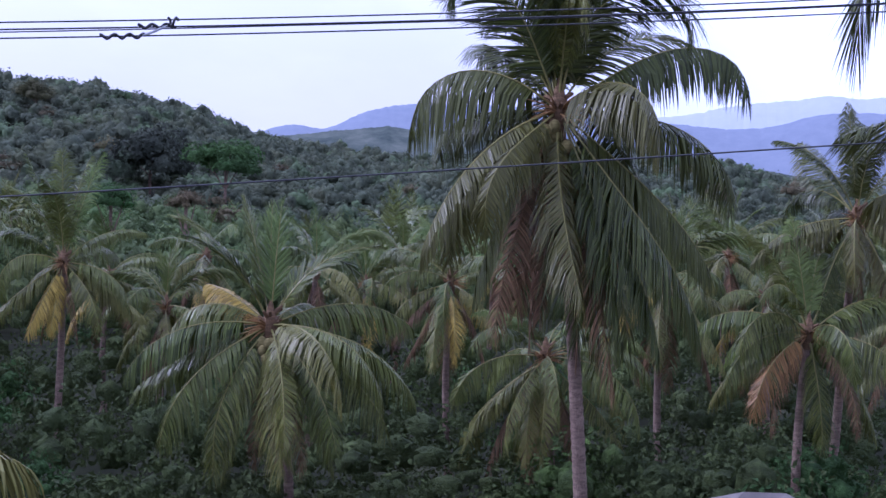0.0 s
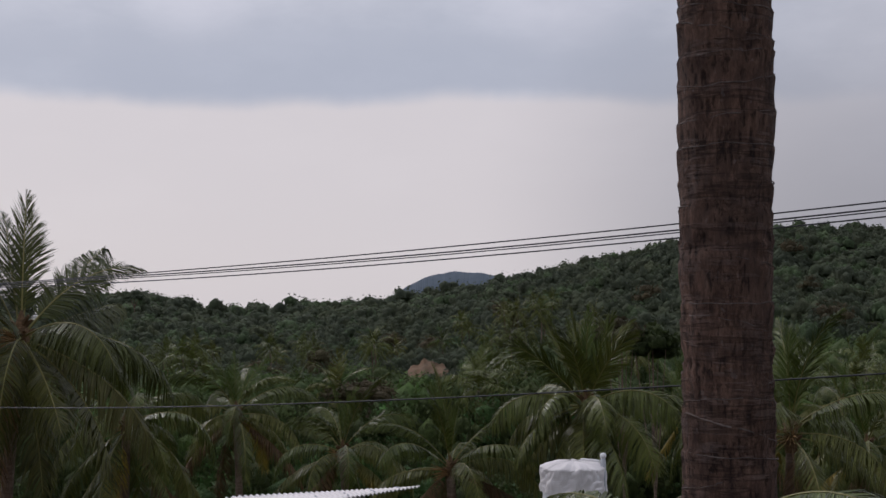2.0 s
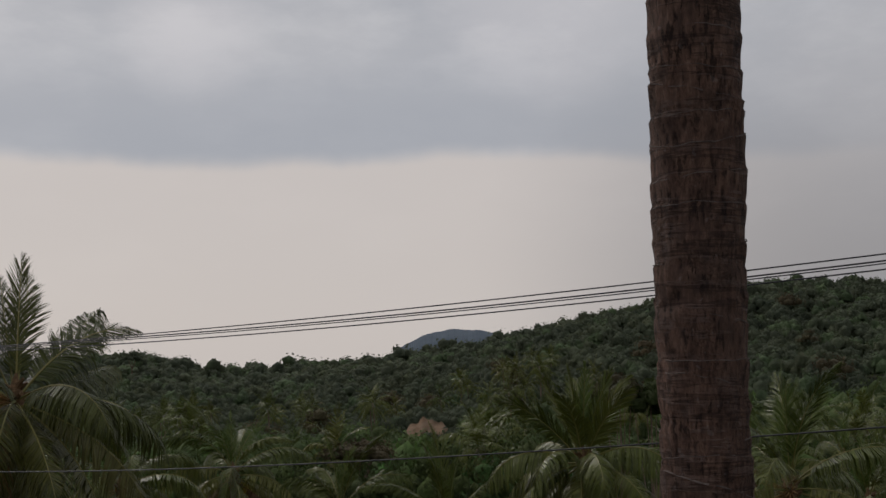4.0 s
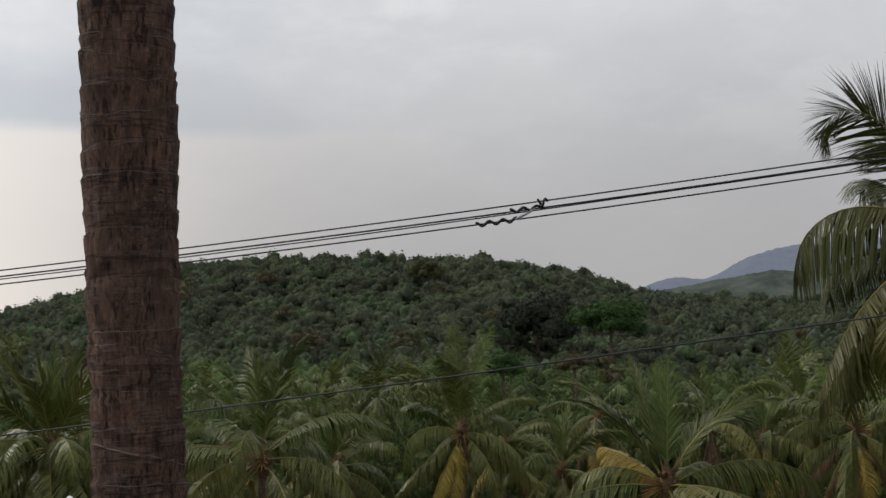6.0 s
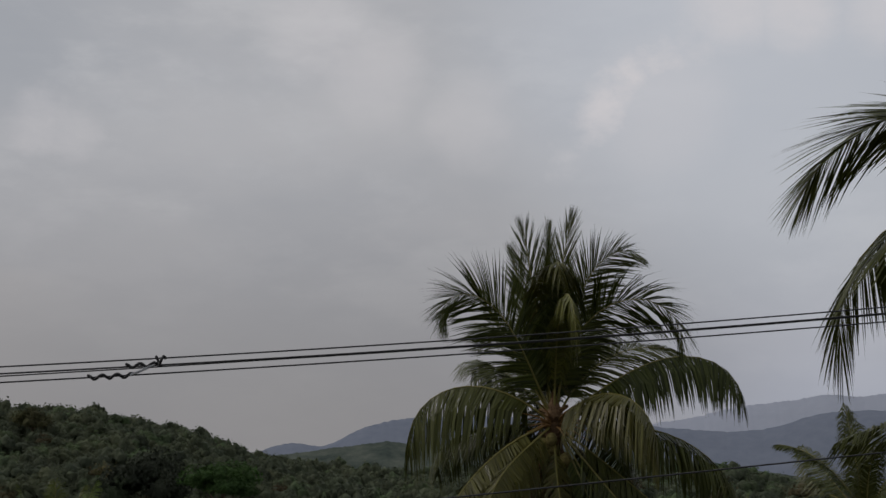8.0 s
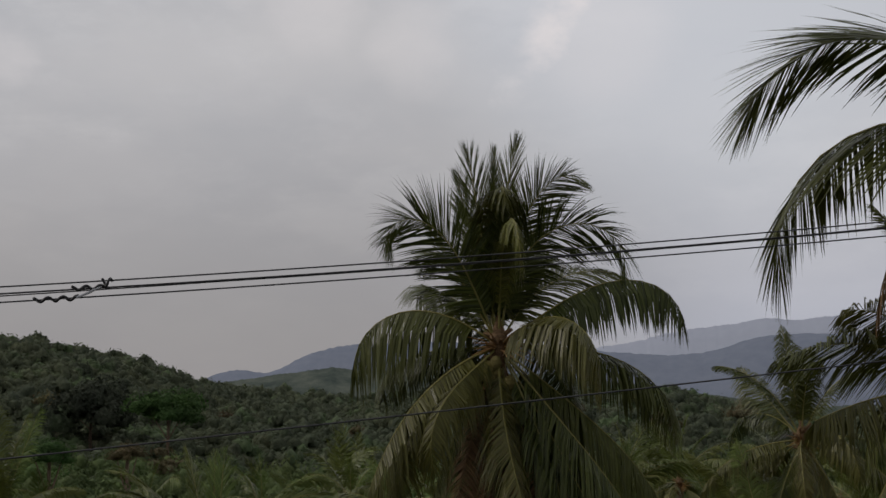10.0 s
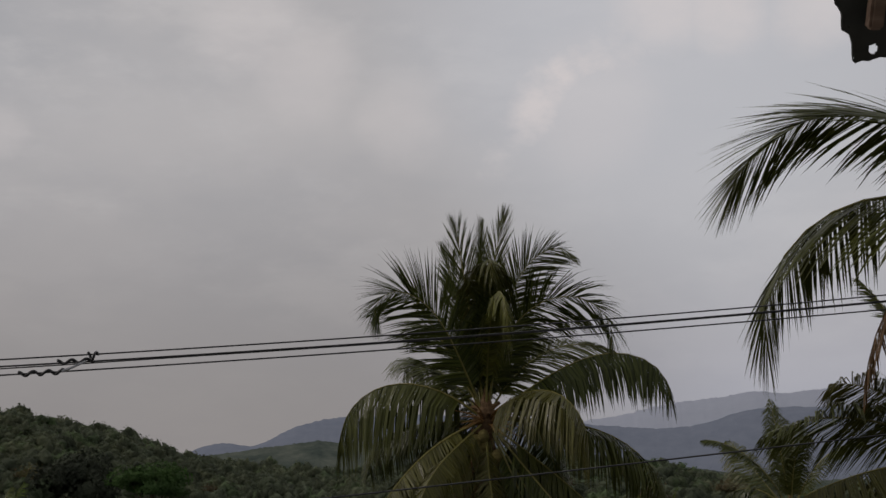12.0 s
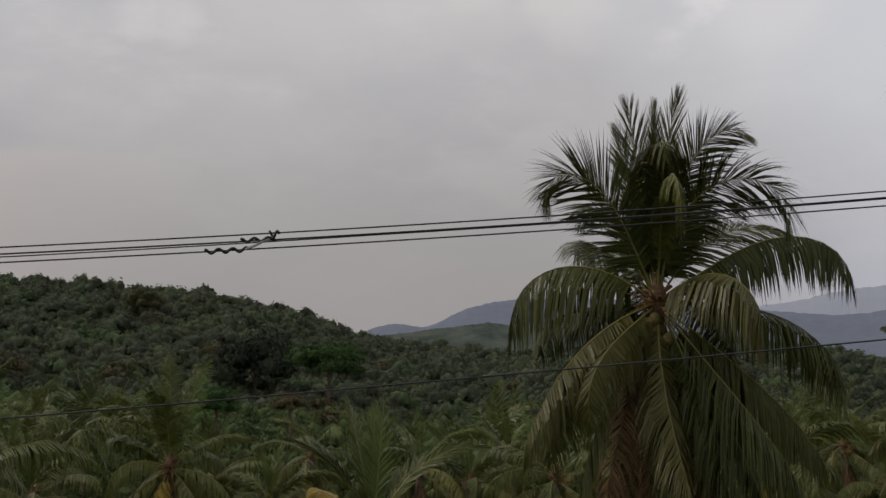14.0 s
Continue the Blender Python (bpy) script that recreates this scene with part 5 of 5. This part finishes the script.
def cable_tie():
    """Twisted tie strips that hold the cables together: two coils and the strap between them."""
    tie = holder("cable_tie", span_point(0.78, 0, z_line(0.78) - 0.05), "dark twisted spiral tie clamped round the overhead cables", "cable clamp")
    base = Vector(tie.location)

    def coil(name, s0, s1, height, dz, turns, amp, r):
        pts = []
        for i in range(60):
            u = i / 59
            s = s0 + (s1 - s0) * u
            a = u * turns * 2 * math.pi
            pts.append(span_point(s, math.sin(a) * amp, height(s) + dz + math.cos(a) * amp) - base)
        child(name, shade_smooth(mesh_of(name, *tube(pts, r, 6), M_WIRE)), tie)

    coil("coil", 1.06, 0.79, z_low, 0.0, 3.0, 0.013, 0.0095)
    coil("coil", 0.83, 0.60, z_mid, 0.004, 2.6, 0.011, 0.0095)
    coil("hook", 0.645, 0.585, z_line, -0.012, 1.2, 0.024, 0.0085)
    a = span_point(0.80, -0.012, z_low(0.80)) - base
    b = span_point(0.66, -0.012, z_mid(0.66)) - base
    child("strap", mesh_of("strap", *tube([a, a.lerp(b, 0.5) + Vector((0, 0, -0.004)), b], 0.008, 6), M_PIPE), tie)


cable_tie()


def power_pole(s):
    """Concrete pole out at the end of the span that carries the cables."""
    p = span_point(s, 0.08, 0)
    z = float(ground_z(np.array(p.x), np.array(p.y)))
    pole = holder("power_pole", (p.x, p.y, z), "grey concrete power pole carrying the cables", "pole")
    h = z_line(s) + 0.5 - z
    bm = bmesh.new()
    bmesh.ops.create_cone(bm, cap_ends=True, segments=12, radius1=0.16, radius2=0.10, depth=h, matrix=Matrix.Translation((0, 0, h / 2)))
    part("shaft", bm, M_CONCRETE, pole)
    for height in (z_line(s), z_mid(s), z_low(s)):
        bm = box(bmesh.new(), (-0.12, -0.12, height - z - 0.012), (0.12, 0.12, height - z + 0.012), 0.003)
        part("bracket", bm, M_PIPE, pole)
    bm = box(bmesh.new(), (-0.14, -0.14, z_phone(s) - z - 0.02), (0.14, 0.14, z_phone(s) - z + 0.02), 0.003)
    part("bracket", bm, M_PIPE, pole)


power_pole(15.0)
power_pole(-18.0)


# ---- houses ----
def sheet_roof_house():
    house = holder("house", (-10.8, 7.5, 0.0), "pink-walled house under a white corrugated sheet roof", "house")
    o = Vector(house.location)
    near = [(-9.62, 10.75, 6.16), (-9.45, 7.5, 6.15), (-9.4, 2.6, 6.12)]
    far = [(-12.0, 13.3, 5.72), (-12.0, 10.0, 5.92), (-12.4, 8.7, 5.78), (-12.6, 2.6, 5.5)]

    def along(poly, u):
        d = [0.0]
        for a, b in zip(poly, poly[1:]):
            d.append(d[-1] + (Vector(b) - Vector(a)).length)
        x = [np.interp(u * d[-1], d, [p[k] for p in poly]) for k in range(3)]
        return Vector(x)

    n, m = 700, 7
    vs, fs = [], []
    for i in range(n + 1):
        a, b = along(near, i / n), along(far, i / n)
        w = 0.011 * math.sin(i * 2 * math.pi / 6)
        for j in range(m + 1):
            p = a.lerp(b, j / m) - o
            vs.append(p + Vector((0, 0, w)))
    lo = len(vs)
    vs += [v - Vector((0, 0, 0.012)) for v in vs[:lo]]
    k = m + 1
    for i in range(n):
        for j in range(m):
            q = (i * k + j, (i + 1) * k + j, (i + 1) * k + j + 1, i * k + j + 1)
            fs += [q[::-1], tuple(x + lo for x in q)]
        for j in (0, m):
            a, b = i * k + j, (i + 1) * k + j
            fs.append((a, b, b + lo, a + lo))
    child("roof_sheet", shade_smooth(mesh_of("roof_sheet", vs, fs, M_SHEET)), house, "white corrugated metal sheet")
    for j, i in ((a, b) for a in (1, 3, 6) for b in range(30, 700, 36)):
        bm = bmesh.new()
        bmesh.ops.create_cone(bm, cap_ends=True, segments=6, radius1=0.018, radius2=0.010, depth=0.014, matrix=Matrix.Translation(vs[i * k + j] + Vector((0, 0, 0.012))))
        part("screw", bm, M_PIPE, house)

    def wall_bit(name, x0, x1, y0, y1, z0, z1, mat, label=""):
        part(name, box(bmesh.new(), Vector((x0, y0, z0)) - o, Vector((x1, y1, z1)) - o, 0.004), mat, house, label)

    wall_bit("wall", -9.95, -9.75, 2.8, 9.46, -0.8, 6.10, M_PINK, "pale pink plaster wall")
    wall_bit("wall", -9.95, -9.75, 9.46, 9.83, -0.8, 4.2, M_PINK)
    wall_bit("shutter", -9.9, -9.80, 9.463, 9.827, 4.203, 6.08, M_BROWN, "dark red-brown wooden shutter")
    wall_bit("pillar", -9.96, -9.74, 9.833, 9.99, -0.8, 6.10, M_WHITE, "white corner pillar")
    wall_bit("wall", -12.0, -11.8, 2.8, 9.99, -0.8, 5.55, M_PINK)
    wall_bit("wall", -11.797, -9.963, 9.79, 9.985, -0.8, 5.62, M_PINK)
    house.location += Vector((-0.22, -0.19, 0.18))
    wall_bit("wall", -11.797, -9.953, 2.81, 3.0, -0.8, 5.62, M_PINK)


sheet_roof_house()


def tank_house():
    u, v = Vector((0.889, 0.456, 0)), Vector((-0.456, 0.889, 0))
    c0 = Vector((-13.7, 16.97, 0))
    m = Matrix(((u.x, v.x, 0, c0.x), (u.y, v.y, 0, c0.y), (0, 0, 1, float(ground_z(np.array(-13.0), np.array(18.3))) - 0.1), (0, 0, 0, 1)))
    top = 4.82 - m[2][3]
    house = holder("tank_tower", (0, 0, 0), "small white block with a blue-edged concrete roof slab", "house")
    house.matrix_basis = m
    part("wall", box(bmesh.new(), (0.22, 0.3, 0), (0.42, 2.2, top - 0.12), 0.004), M_WHITE, house)
    part("wall", box(bmesh.new(), (0.423, 0.3, 0), (2.3, 0.5, top - 0.55), 0.004), M_WHITE, house)
    part("wall", box(bmesh.new(), (0.65, 0.3, top - 0.547), (2.3, 0.5, top - 0.12), 0.004), M_WHITE, house)
    part("wall", box(bmesh.new(), (2.1, 0.503, 0), (2.3, 2.2, top - 0.12), 0.004), M_WHITE, house)
    part("wall", box(bmesh.new(), (0.423, 2.0, 0), (2.097, 2.2, top - 0.12), 0.004), M_WHITE, house)
    # Near-black panel added in the vent hole in place of its inner shade.
    part("vent_shade_panel", box(bmesh.new(), (0.43, 0.42, top - 0.54), (0.64, 0.48, top - 0.13), 0.002), M_OPENING_SHADE, house)
    part("roof_slab", box(bmesh.new(), (0.0, 0.0, top - 0.117), (2.55, 2.5, top), 0.008), M_CONCRETE, house, "weathered grey concrete slab")
    part("slab_edge", box(bmesh.new(), (-0.012, -0.014, top - 0.12), (2.56, -0.002, top - 0.012), 0.002), M_BLUE, house, "blue painted slab edge")
    part("slab_edge", box(bmesh.new(), (-0.014, 0.0, top - 0.12), (-0.002, 2.5, top - 0.012), 0.002), M_BLUE, house, "blue painted slab edge")
    part("slab_edge", box(bmesh.new(), (2.552, 0.0, top - 0.12), (2.564, 2.5, top - 0.012), 0.002), M_BLUE, house, "blue painted slab edge")
    tz = 4.82
    p = place(35.75, 22.6, tz)
    tank = holder("water_tank", p, "white plastic water tank wrapped in a crumpled white sheet", "water tank")
    prof = [(0.0, 0.0), (0.54, 0.0), (0.56, 0.03)]
    for k in range(5):
        z = 0.06 + k * 0.13
        prof += [(0.56, z), (0.554, z + 0.03), (0.554, z + 0.045), (0.56, z + 0.075)]
    prof += [(0.56, 0.74), (0.54, 0.79), (0.46, 0.86), (0.30, 0.91), (0.26, 0.915)]

    def lathe(name, pr, parent, mat, label=""):
        vs, fs, seg = [], [], 32
        for r, z in pr:
            vs += [(math.cos(2 * math.pi * k / seg) * r, math.sin(2 * math.pi * k / seg) * r, z) for k in range(seg)]
        for i in range(len(pr) - 1):
            for k in range(seg):
                a, b = i * seg + k, i * seg + (k + 1) % seg
                fs.append((a, b, b + seg, a + seg))
        fs.append(tuple(range((len(pr) - 1) * seg, len(pr) * seg)))
        return child(name, shade_smooth(mesh_of(name, vs, fs, mat)), parent, label)

    lathe("body", prof, tank, M_TANK)
    vs, fs, seg, rings = [], [], 72, 26
    for i in range(rings + 1):
        q = i / rings
        r, z = (0.575, 0.42 + 0.42 * q / 0.55) if q < 0.55 else (0.575 * (1 - (q - 0.55) / 0.45) ** 0.6 + 0.01, 0.84 + 0.12 * math.sin((q - 0.55) / 0.45 * 1.57))
        for k in range(seg):
            a = 2 * math.pi * k / seg
            fold = noise.noise(Vector((math.cos(a) * 2.4, math.sin(a) * 2.4, z * 2.0))) * 0.045 + abs(noise.noise(Vector((math.cos(a) * 5, math.sin(a) * 5, z * 6)))) * 0.05
            hem = 0.10 * noise.noise(Vector((math.cos(a) * 1.6, math.sin(a) * 1.6, 4.0))) * max(0.0, 1 - q * 3)
            vs.append((math.cos(a) * (r + fold * (0.4 + 0.6 * min(1, r * 3))), math.sin(a) * (r + fold * (0.4 + 0.6 * min(1, r * 3))), z + hem + fold * 0.8))
    for i in range(rings):
        for k in range(seg):
            a, b = i * seg + k, i * seg + (k + 1) % seg
            fs.append((a, b, b + seg, a + seg))
    fs.append(tuple(range(rings * seg, (rings + 1) * seg)))
    child("cover", mesh_of("cover", vs, fs, M_SHEET), tank, "crumpled white plastic sheet over the tank")
    pipe = holder("water_pipe", place(34.4, 22.5, tz), "grey plastic inlet pipe with a bend over the tank", "pipe")
    o = Vector(pipe.location)
    w = (p - o)
    w.z = 0
    w.normalize()
    child("riser", shade_smooth(mesh_of("riser", *tube([(0, 0, 0), (0, 0, 1.02)], 0.05, 10), M_PIPE)), pipe)
    child("arm", shade_smooth(mesh_of("arm", *tube([(0, 0, 0.95), Vector((0, 0, 0.98)) + w * 0.1, Vector((0, 0, 1.0)) + w * 0.4, Vector((0, 0, 0.93)) + w * 0.42], 0.022, 8), M_TANK)), pipe)
    child("valve", shade_smooth(mesh_of("valve", *ball((0, 0, 1.07), 0.06, 8, 6), M_TANK)), pipe)


tank_house()


def hip_roof_house():
    c = place(-14.5, 18.5, 0)
    z = float(ground_z(np.array(c.x), np.array(c.y)))
    house = holder("house", (c.x, c.y, z), "low house with a grey tiled hip roof", "house")
    top = 8 - 18.5 * math.tan(radians(13.15)) - z
    ea, hw = top - 1.7, 3.4
    bm = bmesh.new()
    vs = [bm.verts.new(q) for q in ((-hw, -hw, ea), (hw, -hw, ea), (hw, hw, ea), (-hw, hw, ea), (-0.05, 0, top), (0.6, 0.1, top - 0.03))]
    for f in ((0, 1, 5, 4), (1, 2, 5), (2, 3, 4, 5), (3, 0, 4), (3, 2, 1, 0)):
        bm.faces.new([vs[i] for i in f])
    part("roof", bm, M_TILE, house, "grey weathered hip roof")
    part("wall", box(bmesh.new(), (-2.9, -2.9, -0.2), (2.9, 2.9, ea - 0.003), 0.01), M_WHITE, house)


hip_roof_house()


# ---- the upper floor where the eye stands: plain slab and walls ----
def plain_block(name, lo, hi, material, label, category):
    bm = box(bmesh.new(), lo, hi, 0.01)
    me = bpy.data.meshes.new(name)
    bm.to_mesh(me)
    bm.free()
    me.materials.append(material)
    tagged(new(name, me), label, category, kind="structure")


plain_block("floor", (-3.0, -2.0, 6.30), (3.2, 0.75, 6.45), M_CONCRETE, "plain grey concrete balcony floor slab", "floor")
plain_block("wall_south", (-3.0, -2.2, -0.1), (3.2, -2.003, 10.2), M_WHITE, "plain pale plaster wall of the house", "wall")
plain_block("wall_north", (-3.0, 0.5, -0.1), (3.2, 0.7, 6.297), M_WHITE, "plain pale plaster wall under the balcony", "wall")


# ---- the rotten edge of the porch roof overhead ----
def porch_roof():
    roof = holder("porch_roof", (0.9, 2.2, 8.8), "dark rotten porch roof sheet with a ragged torn edge and holes", "roof")
    o = Vector(roof.location)
    rng = random.Random(4)
    nu, nv = 230, 60
    width, rise = 1.9, 0.55
    holes = [(0.027, 0.175, 0.012, 0.008), (0.046, 0.130, 0.003, 0.004), (0.094, 0.032, 0.010, 0.011), (0.056, 0.013, 0.002, 0.002), (0.036, 0.066, 0.002, 0.003), (0.19, 0.19, 0.010, 0.006), (0.35, 0.09, 0.02, 0.012), (0.52, 0.12, 0.015, 0.02)]

    def lower(u):
        """The torn lower border."""
        b = float(np.interp(u, [0, 0.004, 0.019, 0.022, 0.041, 0.050, 0.053, 0.060, 0.074, 0.092, 0.125, 0.2, 0.3, 1.9], [0.12, 0.102, 0.091, 0.063, 0.052, 0.034, 0.010, 0.0, 0.011, 0.015, 0.024, 0.03, 0.05, 0.05]))
        return max(0.0, b + (0.006 + 0.05 * min(u, 0.4)) * noise.noise(Vector((u * 60, 1.3, 0))) + 0.05 * min(u, 0.4) * noise.noise(Vector((u * 11, 0.3, 0))))

    bm = bmesh.new()
    grid = {}
    for i in range(nu + 1):
        for j in range(nv + 1):
            u = width * (i / nu) ** 1.8
            v = lower(u) + (rise - lower(u)) * (j / nv) ** 1.6
            x = 0.945 + u * 0.98
            sag = 0.02 * math.sin(u * 14) + 0.012 * noise.noise(Vector((u * 8, v * 8, 2)))
            y = 2.215 - u * 0.12 - v * 0.55 + sag
            z = 8.893 + v * 0.9 - 0.03 * u + 0.008 * noise.noise(Vector((u * 16, v * 16, 5)))
            grid[i, j] = bm.verts.new(Vector((x, y, z)) - o)
    for i in range(nu):
        for j in range(nv):
            u = width * ((i + 0.5) / nu) ** 1.8
            v = lower(u) + (rise - lower(u)) * ((j + 0.5) / nv) ** 1.6
            if any(((u - a) / c) ** 2 + ((v - b) / d) ** 2 < 1 + 0.5 * noise.noise(Vector((u * 90, v * 90, 0))) for a, b, c, d in holes):
                continue
            bm.faces.new((grid[i, j], grid[i + 1, j], grid[i + 1, j + 1], grid[i, j + 1]))
    bmesh.ops.delete(bm, geom=[v for v in bm.verts if not v.link_faces], context="VERTS")
    bmesh.ops.solidify(bm, geom=bm.faces[:], thickness=0.006)
    part("sheet", bm, M_TARP, roof, "blackened decayed roofing sheet")
    for x in (1.012, 1.55, 2.2):
        bm = box(bmesh.new(), (-0.013, -0.015, -0.015), (0.015, 1.5, 0.015), 0.005)
        r = part("rafter", bm, M_RAFTER, roof, "weathered brown wooden rafter")
        r.matrix_basis = Matrix.Translation(Vector((x, 2.13, 8.945)) - o) @ pose(0, 0, 0, 58, 0, 180 + rng.uniform(-3, 3))
    part("beam", box(bmesh.new(), Vector((0.98, 1.45, 9.78)) - o, Vector((2.9, 1.55, 9.88)) - o, 0.006), M_RAFTER, roof)
    for x in (2.75,):
        part("post", box(bmesh.new(), Vector((x, 1.45, -0.05)) - o, Vector((x + 0.1, 1.55, 9.777)) - o, 0.006), M_RAFTER, roof)


porch_roof()
